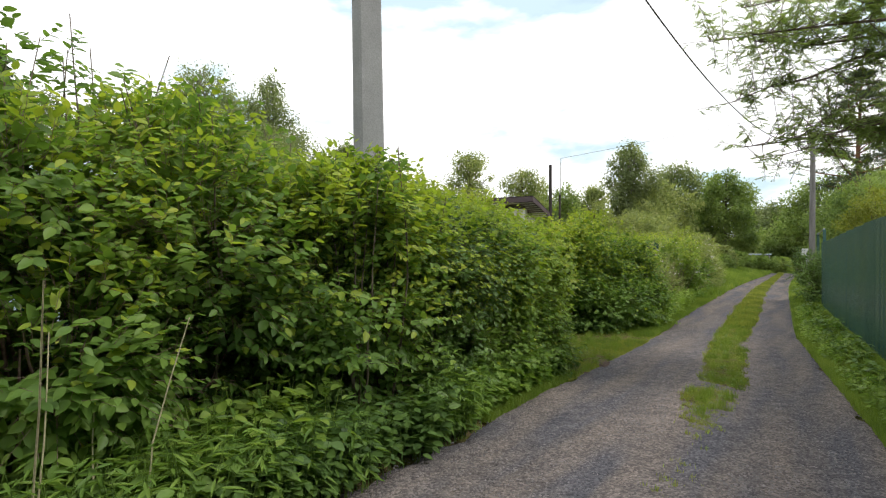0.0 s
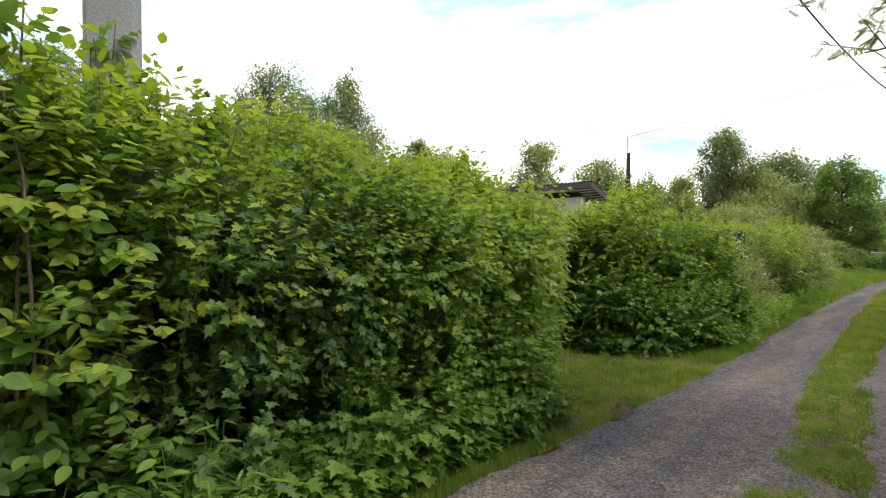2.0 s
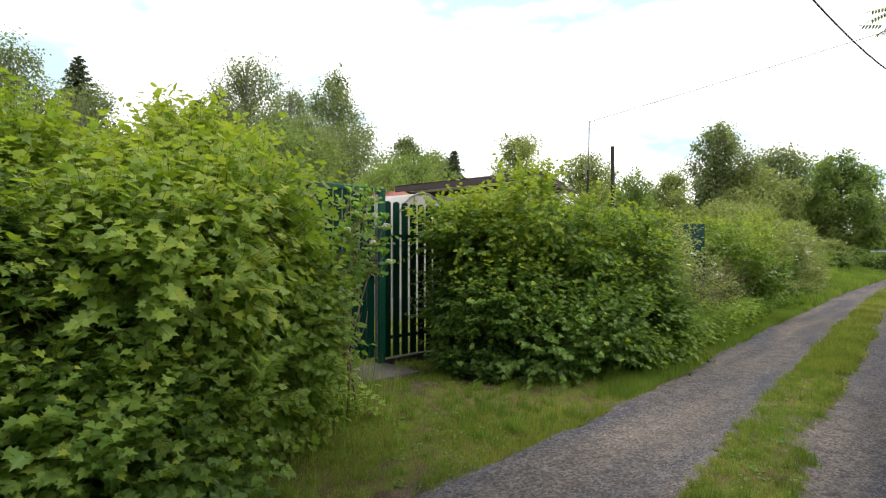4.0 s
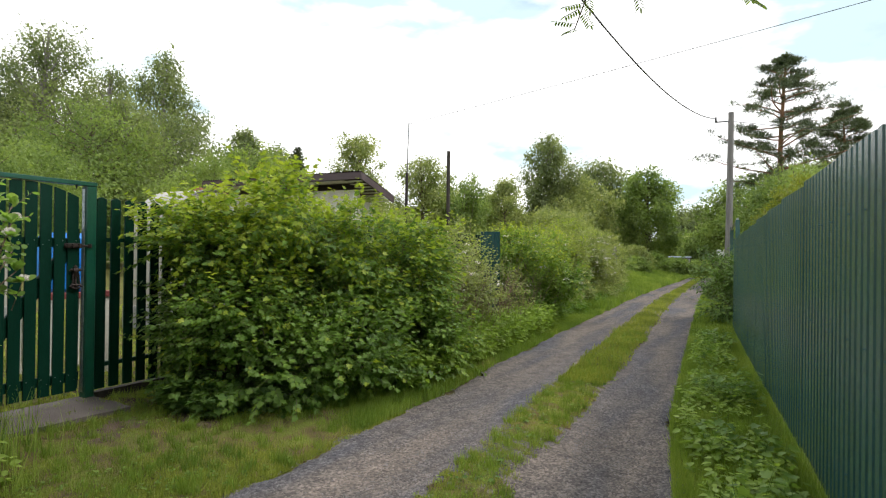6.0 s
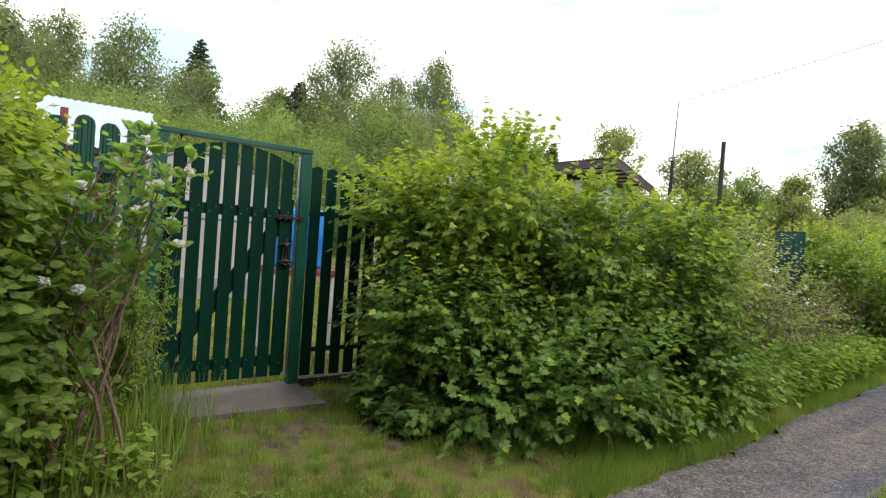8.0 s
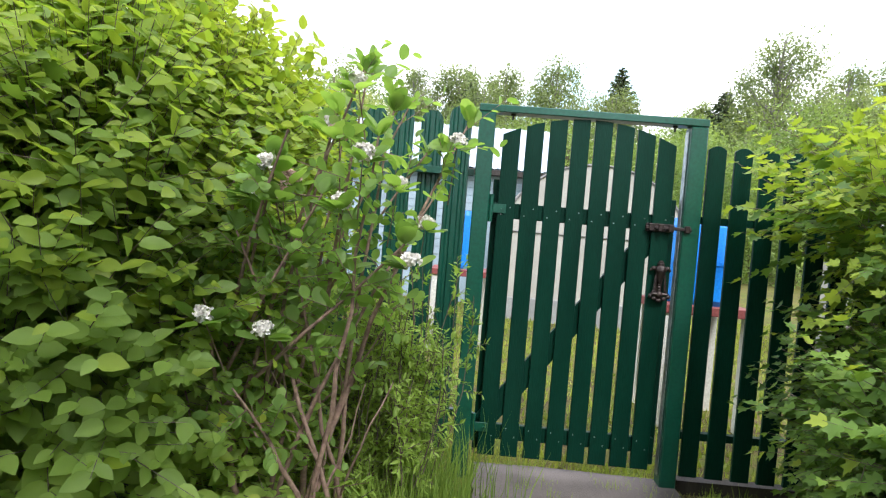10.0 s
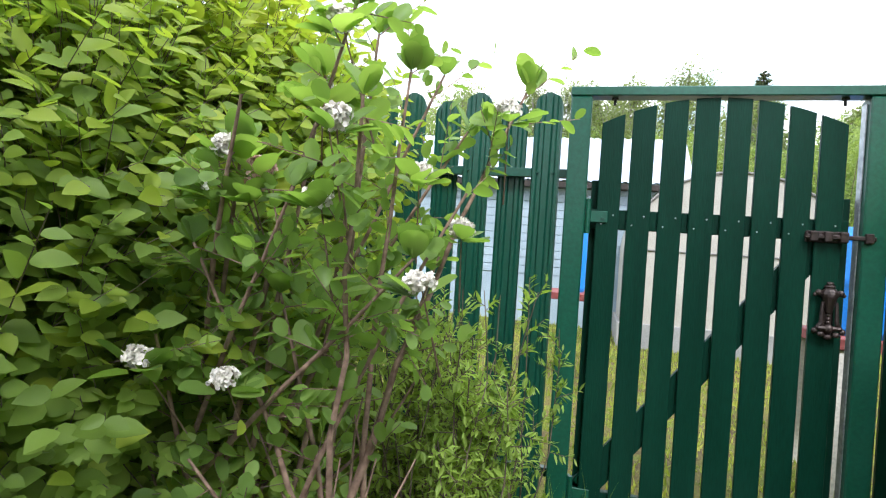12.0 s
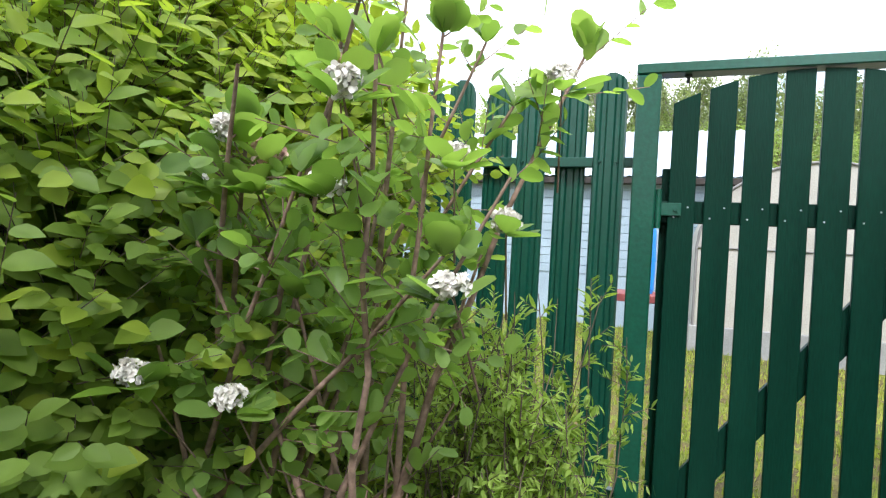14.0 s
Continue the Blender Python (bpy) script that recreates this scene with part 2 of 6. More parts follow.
def turf_material():
    m, nt, nodes, links, b = base_material("turf_and_soil")
    big, mid, fine = noise_node(nodes, links, 0.6, 4), noise_node(nodes, links, 5, 5), noise_node(nodes, links, 70, 3)
    r = ramp_node(nodes, [(0.32, (0.095, 0.07, 0.045)), (0.46, (0.13, 0.11, 0.045)), (0.58, (0.12, 0.14, 0.032)), (0.78, (0.16, 0.18, 0.04))])
    links.new(mid.outputs["Fac"], r.inputs["Fac"])
    r2 = ramp_node(nodes, [(0.3, (0.6, 0.6, 0.6)), (0.7, (1.3, 1.3, 1.25))])
    links.new(fine.outputs["Fac"], r2.inputs["Fac"])
    col = mixed(nodes, links, 1.0, r.outputs["Color"], r2.outputs["Color"], "MULTIPLY")
    r3 = ramp_node(nodes, [(0.35, (0.85, 0.9, 0.9)), (0.65, (1.15, 1.1, 1.0))])
    links.new(big.outputs["Fac"], r3.inputs["Fac"])
    col = mixed(nodes, links, 1.0, col, r3.outputs["Color"], "MULTIPLY")
    links.new(col, b.inputs["Base Color"])
    b.inputs["Roughness"].default_value = 1.0
    b.inputs["Specular IOR Level"].default_value = 0.1
    bp = nodes.new("ShaderNodeBump")
    bp.inputs["Strength"].default_value, bp.inputs["Distance"].default_value = 0.6, 0.02
    links.new(fine.outputs["Fac"], bp.inputs["Height"])
    links.new(bp.outputs["Normal"], b.inputs["Normal"])
    return m


M_GRAVEL, M_TURF = gravel_material(), turf_material()
M_SOIL = surface("bare_soil", (0.06, 0.042, 0.032), (0.13, 0.095, 0.075), 9, 1.0, 0.6, spec=0.1)

# ---- shared geometry ----


def link_mesh(name, me, mat, parent=None, label="", kind=""):
    ob = new(name, me)
    if mat:
        me.materials.append(mat)
    ob.parent = parent
    return tagged(ob, label, kind=kind)


def part(name, bm, material, parent, label=""):
    me = bpy.data.meshes.new(name)
    bm.to_mesh(me)
    bm.free()
    return link_mesh(name, me, material, parent, label)


def thing(name, at, label, category, group="", kind="", turn=0):
    ob = new(name)
    ob.matrix_world = pose(*at, 0, 0, turn)
    return tagged(ob, label, category, group, kind)


def bar(bm, x0, x1, y0, y1, z0, z1, bevel=0.0):
    made = bmesh.ops.create_cube(bm, size=1, matrix=Matrix.Translation(((x0 + x1) / 2, (y0 + y1) / 2, (z0 + z1) / 2)) @ Matrix.Diagonal((x1 - x0, y1 - y0, z1 - z0, 1)))
    if bevel:
        edges = list({e for v in made["verts"] for e in v.link_edges})
        bmesh.ops.bevel(bm, geom=edges, offset=bevel, segments=1, affect="EDGES")


def rod(bm, a, b, r0, r1=None, sides=10):
    a, b = Vector(a), Vector(b)
    d = b - a
    m = Matrix.Translation((a + b) / 2) @ d.to_track_quat("Z", "Y").to_matrix().to_4x4()
    bmesh.ops.create_cone(bm, cap_ends=True, segments=sides, radius1=r0, radius2=r0 if r1 is None else r1, depth=d.length, matrix=m)


def unit(v):
    return v / np.maximum(np.linalg.norm(v, axis=-1, keepdims=True), 1e-9)


class Soup:
    """Collects vertices and faces in arrays and turns them into one mesh."""

    def __init__(self):
        self.verts, self.loops, self.sizes, self.n = [], [], [], 0

    def add(self, co, faces):
        co = np.asarray(co, dtype=np.float32).reshape(-1, 3)
        for f in faces:
            f = np.asarray(f, dtype=np.int64)
            self.loops.append((f + self.n).ravel())
            self.sizes.append(np.full(f.shape[0], f.shape[1]))
        self.verts.append(co)
        self.n += len(co)

    def mesh(self, name, smooth=False):
        me = bpy.data.meshes.new(name)
        if not self.verts:
            return me
        co, loops, sizes = np.concatenate(self.verts), np.concatenate(self.loops), np.concatenate(self.sizes)
        me.vertices.add(len(co))
        me.vertices.foreach_set("co", co.ravel())
        me.loops.add(len(loops))
        me.loops.foreach_set("vertex_index", loops.astype(np.int32))
        me.polygons.add(len(sizes))
        me.polygons.foreach_set("loop_start", np.concatenate(([0], np.cumsum(sizes)[:-1])).astype(np.int32))
        me.update(calc_edges=True)
        if smooth:
            me.shade_smooth()
        return me

    def part(self, name, mat, parent, label="", kind="", smooth=False):
        return link_mesh(name, self.mesh(name, smooth), mat, parent, label, kind)


def shape_leaf(outline, fold=0.12, droop=0.12):
    """A leaf from the outline of one half (across, along), folded along its midrib: vertices and two faces."""
    side = [(0, 0)] + list(outline) + [(0, 1)]
    n = len(outline)
    v = [(0, 0, 0)] + [(x, y, fold * x * 2 - droop * y * y) for x, y in outline] + [(0, 1, -droop)] + [(-x, y, fold * x * 2 - droop * y * y) for x, y in outline]
    right = list(range(0, n + 2))
    left = [0, n + 1] + list(range(2 * n + 1, n + 1, -1))
    return np.array(v, dtype=np.float32), [np.array([right]), np.array([left])]


OVATE = shape_leaf([(0.2, 0.12), (0.31, 0.38), (0.25, 0.65), (0.1, 0.88)])
ROUND = shape_leaf([(0.22, 0.15), (0.36, 0.45), (0.33, 0.75), (0.16, 0.95)], droop=0.05)
LOBED = shape_leaf([(0.28, -0.02), (0.52, 0.22), (0.3, 0.36), (0.46, 0.66), (0.17, 0.62)], droop=0.18)
NARROW = shape_leaf([(0.08, 0.25), (0.09, 0.6)], droop=0.2)
SIMPLE = shape_leaf([(0.3, 0.4)], fold=0.2)
SLIM = shape_leaf([(0.13, 0.28), (0.13, 0.62)], droop=0.15)
BLADE = (np.array([(-0.5, 0, 0), (0.5, 0, 0), (0.3, 0.6, -0.06), (-0.3, 0.6, -0.06), (0, 1, -0.25)], dtype=np.float32), [np.array([[0, 1, 2, 3]]), np.array([[3, 2, 4]])])


def add_leaves(soup, kind, p, along, normal, size, width=1.0):
    """One leaf at each point p, pointing along, its face towards normal."""
    tv, tf = kind
    n, k = len(p), len(tv)
    along = unit(along)
    side = unit(np.cross(along, normal))
    up = np.cross(side, along)
    s = np.broadcast_to(np.asarray(size, dtype=np.float32), (n,))[:, None, None]
    w = np.broadcast_to(np.asarray(width, dtype=np.float32), (n,))[:, None, None]
    co = p[:, None] + s * (tv[None, :, :1] * w * side[:, None] + tv[None, :, 1:2] * along[:, None] + tv[None, :, 2:] * up[:, None])
    faces = [(f[None] + (np.arange(n) * k)[:, None, None]).reshape(-1, f.shape[1]) for f in tf]
    soup.add(co, faces)


def add_twigs(soup, a, b, r):
    """Thin three-sided twigs from a to b."""
    d = unit(b - a)
    s = unit(np.cross(d, np.array([0.31, 0.52, 0.79])))
    u = np.cross(d, s)
    r = np.broadcast_to(np.asarray(r, dtype=np.float32), (len(a),))[:, None]
    ring = [s, -0.5 * s + 0.87 * u, -0.5 * s - 0.87 * u]
    co = np.stack([a + r * q for q in ring] + [b + 0.5 * r * q for q in ring], 1)
    i = (np.arange(len(a)) * 6)[:, None]
    soup.add(co, [np.concatenate([i + np.array(q) for q in ((0, 1, 4, 3), (1, 2, 5, 4), (2, 0, 3, 5))])])


def add_stem(soup, pts, radii, sides=6):
    pts = np.asarray(pts, dtype=float)
    t = unit(np.gradient(pts, axis=0))
    s = unit(np.cross(t, np.array([0.2, 0.93, 0.1])))
    u = np.cross(t, s)
    a = np.arange(sides) * 2 * np.pi / sides
    co = pts[:, None] + np.asarray(radii)[:, None, None] * (np.cos(a)[None, :, None] * s[:, None] + np.sin(a)[None, :, None] * u[:, None])
    n = len(pts)
    f = [(i * sides + j, i * sides + (j + 1) % sides, (i + 1) * sides + (j + 1) % sides, (i + 1) * sides + j) for i in range(n - 1) for j in range(sides)]
    soup.add(co, [np.array(f)])


def bent(a, b, r, wobble=0.06, steps=6):
    a, b = np.asarray(a, dtype=float), np.asarray(b, dtype=float)
    t = np.linspace(0, 1, steps)[:, None]
    length = np.linalg.norm(b - a)
    mid = r.normal(0, wobble * length, 3)
    return a + (b - a) * t + np.sin(t * np.pi) * mid + r.normal(0, wobble * length * 0.15, (steps, 3)) * (t * (1 - t) * 4)


def ground_z(x, y):
    y = np.asarray(y, dtype=float)
    return 0.05 - 0.016 * (np.minimum(y, 14.0) - 4.6) - 0.04 * np.clip(y - 48, 0, 45) + 0 * np.asarray(x)


def edge(table, y):
    ys, xs = zip(*table)
    return np.interp(y, ys, xs)


LANE_L = [(-8, -2.05), (0, -2.08), (3, -2.14), (5, -2.2), (9, -2.2), (12, -2.28), (14, -2.44), (17, -2.53), (21, -2.58), (25, -2.7), (29, -2.7), (35, -2.62), (42, -2.4), (50, -2.25), (60, -2.6), (90, -4.5)]
STRIP_L = [(-8, -0.8), (3, -0.68), (5, -0.8), (8, -0.97), (10, -1.18), (13, -1.33), (18, -1.55), (24, -1.78), (30, -1.85), (45, -1.75), (60, -2.1), (90, -3.7)]
STRIP_R = [(-8, -0.3), (3, -0.24), (5, -0.36), (8, -0.5), (10, -0.74), (12, -0.78), (17, -0.95), (24, -1.2), (30, -1.3), (45, -1.35), (60, -1.7), (90, -3.3)]
LANE_R = [(-8, 1.2), (3, 0.95), (5.5, 0.72), (7, 0.55), (9, 0.36), (12, 0.06), (15, -0.06), (18, -0.17), (23, -0.36), (28, -0.5), (34, -0.56), (42, -0.5), (50, -0.45), (60, -1.2), (90, -2.6)]


FENCE = [(-8, 1.55), (5, 1.2), (9, 1.09), (11, 1.0), (14.2, 0.8), (18.9, 0.52), (24, 0.25)]


def fence_x(y):
    return edge(FENCE, y)


# ---- ground ----
def ground():
    xs = np.concatenate([np.linspace(-400, -30, 12), np.linspace(-25, -8, 10), np.linspace(-7.5, -3.4, 20), np.linspace(-3.25, 1.6, 70), np.linspace(1.8, 5, 10), np.linspace(6, 30, 9), np.linspace(60, 400, 8)])
    ys = np.concatenate([np.linspace(-300, -12, 8), np.linspace(-10, 24, 150), np.linspace(25, 95, 50), np.linspace(110, 600, 10)])
    gx, gy = np.meshgrid(xs, ys)
    gz = ground_z(gx, gy)
    near = np.clip(1 - np.abs(gx + 1) / 12, 0, 1)
    gz = gz + near * (0.012 * np.sin(gx * 3.1 + gy * 0.7) * np.sin(gy * 2.3) + 0.008 * np.sin(gx * 7.3 + gy * 5.1))
    inside = (gx > edge(LANE_L, gy)) & (gx < edge(LANE_R, gy))
    gz = gz + np.where(inside, -0.06, 0.012) * near
    bank = np.clip((edge(LANE_L, gy) - 0.4 - gx) / 2.5, 0, 1) * np.clip((gy - 20) / 8, 0, 1) * np.clip((gx + 14) / 4, 0, 1)
    gz = gz + 0.45 * bank
    s = Soup()
    w = len(xs)
    idx = np.arange(len(xs) * len(ys)).reshape(len(ys), w)
    s.add(np.stack([gx, gy, gz], -1), [np.stack([idx[:-1, :-1], idx[:-1, 1:], idx[1:, 1:], idx[1:, :-1]], -1).reshape(-1, 4)])
    ob = s.part("ground", M_TURF, None, smooth=True)
    tagged(ob, "uneven mown turf with bare soil patches beside a village lane", "ground", kind="structure")


def strip_cover(x, y):
    """Above nought where the middle strip is grassed."""
    a, b = edge(STRIP_L, y), edge(STRIP_R, y)
    u = (x - (a + b) / 2) / (b - a) * 2
    patch = 0.55 * np.sin(y * 2.2 + 0.6 + np.sin(x * 5)) + 0.3 * np.sin(y * 5.1 + x * 4) + 0.2 * np.sin(y * 11 + x * 13) + 0.15 * np.sin(x * 31 + y * 19)
    rough = 0.28 * np.sin(x * 47 + y * 23 + 2 * np.sin(y * 9)) * np.sin(y * 39 - x * 17) + 0.22 * np.sin(x * 19 + y * 29)
    bare = 1.25 * np.clip((4.75 - y) / 0.6, 0, 1) + 0.95 * np.exp(-((y - 6.3) / 0.2) ** 2)
    return np.clip((y - 3.6) / 6.0, 0.1, 0.62) + 0.25 - bare - 0.35 * np.clip((y - 17) / 6, 0, 1) + 1.25 * rough - np.abs(u) ** 2 * 0.95 + patch * np.clip(1.15 - y / 14, 0.25, 1)


def lane():
    """Two gravel tracks with ragged edges and ruts."""
    r = np.random.default_rng(3)
    lane_ob = thing("road", (0, 0, 0), "narrow gravel lane of two wheel tracks with a grassy strip between", "lane", kind="structure")
    ys = np.concatenate([np.linspace(-8, 25, 620), np.linspace(25.3, 88, 160)])
    rag = lambda k: (0.05 * np.sin(ys * 2.1 + k) + 0.04 * np.sin(ys * 5.3 + 2 * k) + 0.03 * np.sin(ys * 11.7 + k) + r.normal(0, 0.012, len(ys))) * np.clip(1.3 - ys / 60, 0.3, 1)
    knots = [edge(LANE_L, ys) + rag(1.0), edge(STRIP_L, ys), edge(STRIP_R, ys), edge(LANE_R, ys) + rag(5.2)]
    cols, dips = [], []
    for k, (a, b) in enumerate(zip(knots[:-1], knots[1:])):
        t = np.linspace(0, 1, 13)[: 13 if k == 2 else 12]
        cols.append(a[:, None] + (b - a)[:, None] * t)
        dips.append((-0.022 if k != 1 else 0.012) * np.sin(t * np.pi))
    gx, dip = np.concatenate(cols, 1), np.concatenate(dips)
    gy = np.repeat(ys[:, None], gx.shape[1], 1)
    z = ground_z(gx, gy) + 0.012 + dip[None] + 0.006 * np.sin(gy * 1.7 + gx * 4) + r.normal(0, 0.0015, gx.shape)
    z[:, 0] -= 0.035
    z[:, -1] -= 0.035
    s = Soup()
    idx = np.arange(gx.size).reshape(gx.shape)
    s.add(np.stack([gx, gy, z], -1), [np.stack([idx[:-1, :-1], idx[:-1, 1:], idx[1:, 1:], idx[1:, :-1]], -1).reshape(-1, 4)])
    s.part("wheel_tracks", M_GRAVEL, lane_ob, smooth=True)
    # turf of the middle strip: patchy close by, closed farther on
    ys = np.concatenate([np.linspace(1.2, 25, 1100), np.linspace(25.1, 86, 260)])
    us = np.linspace(-0.12, 1.12, 40)
    gy = np.repeat(ys[:, None], len(us), 1)
    a, b = edge(STRIP_L, gy), edge(STRIP_R, gy)
    wob = 0.05 * np.sin(gy * 3.1) + 0.03 * np.sin(gy * 8.7)
    gx = a + (b - a) * us[None] + wob
    f = strip_cover(gx, gy)
    z = ground_z(gx, gy) + 0.014 + 0.022 * np.clip(f, -0.4, 1.0)
    idx = np.arange(gx.size).reshape(gx.shape)
    quads = np.stack([idx[:-1, :-1], idx[:-1, 1:], idx[1:, 1:], idx[1:, :-1]], -1).reshape(-1, 4)
    s = Soup()
    s.add(np.stack([gx, gy, z], -1), [quads[f.ravel()[quads].max(1) > -0.1]])
    s.part("turf_strip", M_TURF, lane_ob, smooth=True)
    n = 42000
    y = 1.4 + 14 * r.random(n) ** 1.6
    u = np.where(r.random(n) < 0.6, np.clip(np.abs(r.normal(0, 0.2, n)), 0, 1), r.random(n))
    left = r.random(n) < 0.5
    u = np.where(left, 1 - u, u)
    x = np.where(left, edge(LANE_L, y) + (edge(STRIP_L, y) - edge(LANE_L, y)) * u, edge(STRIP_R, y) + (edge(LANE_R, y) - edge(STRIP_R, y)) * u)
    size = 0.004 + 0.008 * r.random(n) ** 3
    p = np.stack([x, y, ground_z(x, y) - 0.006 * np.sin(u * np.pi) + size * 0.3], -1)
    tv = np.array([(1, 0, 0), (0, 1, 0), (-1, 0, 0), (0, -1, 0), (0, 0, 0.8)], dtype=float)
    a = r.random(n) * 6.28
    c, sn = np.cos(a)[:, None], np.sin(a)[:, None]
    q = tv[None] * r.uniform(0.6, 1.3, (n, 5, 1)) * size[:, None, None]
    co = np.stack([q[..., 0] * c - q[..., 1] * sn, q[..., 0] * sn + q[..., 1] * c, q[..., 2]], -1) + p[:, None]
    i = (np.arange(n) * 5)[:, None]
    s = Soup()
    s.add(co, [np.concatenate([i + np.array(f) for f in ((0, 1, 4), (1, 2, 4), (2, 3, 4), (3, 0, 4))])])
    tagged(s.part("gravel", M_STONE, None), "loose grey gravel chips on the wheel tracks", "gravel", kind="stuff")


def blades(name, n, xy, height, width, mat, label, seed, lean=0.45, droop=True):
    r = np.random.default_rng(seed)
    x, y = xy(r, n)
    n = len(x)
    h = height * r.uniform(0.45, 1.25, n)
    a = r.random(n) * 6.28
    tilt = np.abs(r.normal(0, lean, n))
    along = np.stack([np.cos(a) * tilt, np.sin(a) * tilt, np.ones(n)], -1)
    nor = np.stack([np.cos(a + 0.4), np.sin(a + 0.4), 0.3 * np.ones(n)], -1)
    s = Soup()
    extra = np.clip((y - 20) / 8, 0, 1) * np.clip((edge(LANE_L, y) - 0.4 - x) / 2.5, 0, 1) * 0.45
    add_leaves(s, BLADE, np.stack([x, y, ground_z(x, y) + extra - 0.01], -1), along, nor, h, width * r.uniform(0.6, 1.4, n) / h)
    return tagged(s.part(name, mat, None), label, "grass", kind="stuff")


def clumped(r, n, x, y, scale=1.4, cut=0.0):
    v = np.sin(x * scale * 2.3 + np.sin(y * 1.7) * 2) + np.sin(y * scale * 1.9 + np.sin(x * 2.9) * 1.5) + r.normal(0, 0.6, len(x))
    keep = v > cut
    return x[keep], y[keep]


def strip_area(y0, y1, power=1.0, grow=0.0):
    def pick(r, n):
        y = y0 + (y1 - y0) * r.random(n) ** power
        x = edge(STRIP_L, y) + (edge(STRIP_R, y) - edge(STRIP_L, y)) * r.uniform(-0.2, 1.2, n)
        keep = strip_cover(x, y) + r.normal(0, 0.15, n) > 0.0
        return x[keep], y[keep]
    return pick


def band_area(y0, y1, left, right, power=1.0, cut=-9.0):
    def pick(r, n):
        y = y0 + (y1 - y0) * r.random(n) ** power
        a, b = left(y), right(y)
        x = a + (b - a) * r.random(n)
        return clumped(r, n, x, y, 1.0, cut)
    return pick


def tufted(r, n, area):
    """Gathers the blades of an area into tufts."""
    x, y = area(r, n)
    k = max(1, len(x) // 60)
    pick = r.integers(0, k, len(x))
    return x[pick] + r.normal(0, 0.025, len(x)), y[pick] + r.normal(0, 0.025, len(x))


def grasses():
    blades("strip_grass", 110000, strip_area(1.8, 14, 1.3), 0.06, 0.006, M_GRASS, "short worn grass between the wheel tracks", 11, 0.7)
    blades("strip_grass", 30000, lambda r, n: tufted(r, n, strip_area(1.8, 18, 1.2)), 0.11, 0.005, M_GRASS_TALL, "taller grass tufts between the wheel tracks", 21, 0.6)
    blades("lawn_grass", 26000, lambda r, n: tufted(r, n, band_area(5.8, 10.9, lambda y: -5.0 + 0 * y, lambda y: edge(LANE_L, y) + 0.05)), 0.1, 0.005, M_GRASS_TALL, "grass tufts before the gate", 22, 0.6)
    blades("strip_grass", 50000, strip_area(13, 60, 1.5), 0.09, 0.02, M_GRASS, "grass between the wheel tracks farther on", 12, 0.6)
    blades("lawn_grass", 170000, band_area(5.8, 10.9, lambda y: -5.3 + 0 * y, lambda y: edge(LANE_L, y) + 0.08, 1.0, -1.2), 0.05, 0.005, M_GRASS, "short yellowish grass in front of the gate", 13, 0.8)
    blades("verge_grass", 90000, band_area(10.2, 24, lambda y: edge(LANE_L, y) - 1.0, lambda y: edge(LANE_L, y) + 0.05, 1.3, -0.9), 0.1, 0.007, M_GRASS_TALL, "green grass along the lane's edge", 14, 0.5)
    blades("verge_grass", 80000, band_area(22, 70, lambda y: edge(LANE_L, y) - 6.0, lambda y: edge(LANE_L, y) + 0.1, 1.3), 0.25, 0.03, M_GRASS_TALL, "tall grass on the bank", 15, 0.5)
    blades("verge_grass", 130000, band_area(3, 20, lambda y: edge(LANE_R, y) - 0.06, lambda y: fence_x(y) + 0.02, 1.3, -2.0), 0.1, 0.006, M_GRASS_TALL, "fresh grass along the metal fence", 16, 0.5)
    blades("verge_grass", 50000, band_area(19, 70, lambda y: edge(LANE_R, y) - 0.05, lambda y: edge(LANE_R, y) + 2.4, 1.3), 0.14, 0.02, M_GRASS_TALL, "grass beside the lane farther on", 17, 0.5)
    blades("verge_grass", 26000, band_area(3.8, 6.6, lambda y: edge(LANE_L, y) - 0.25, lambda y: edge(LANE_L, y) + 0.06, 1.0, -0.6), 0.09, 0.005, M_GRASS_TALL, "grass at the foot of the hedge", 18, 0.5)
    blades("yard_grass", 80000, band_area(-4, 22, lambda y: -14 + 0 * y, lambda y: -5.0 + 0 * y), 0.08, 0.02, M_GRASS, "mown grass in the yard behind the gate", 19, 0.6)
    blades("tall_grass", 2600, lambda r, n: (r.normal(-4.15, 0.32, n), r.normal(8.0, 0.25, n)), 0.42, 0.007, M_GRASS_TALL, "tuft of long grass under the flowering shrub", 20, 0.35)


# ---- plants ----
def fill_lobes(r, lobes, n, low=0.75, high=1.05, top_only=False):
    """Points near the skins of ellipsoid lobes, with the way outwards."""
    lobes = np.asarray(lobes, dtype=float)
    area = (lobes[:, 3] * lobes[:, 4] + lobes[:, 4] * lobes[:, 5] + lobes[:, 3] * lobes[:, 5])
    k = r.choice(len(lobes), n, p=area / area.sum())
    d = unit(r.normal(0, 1, (n, 3)))
    if top_only:
        d[:, 2] = np.abs(d[:, 2])
    f = r.uniform(low, high, n)[:, None]
    return lobes[k, :3] + d * lobes[k, 3:] * f, unit(d / lobes[k, 3:])


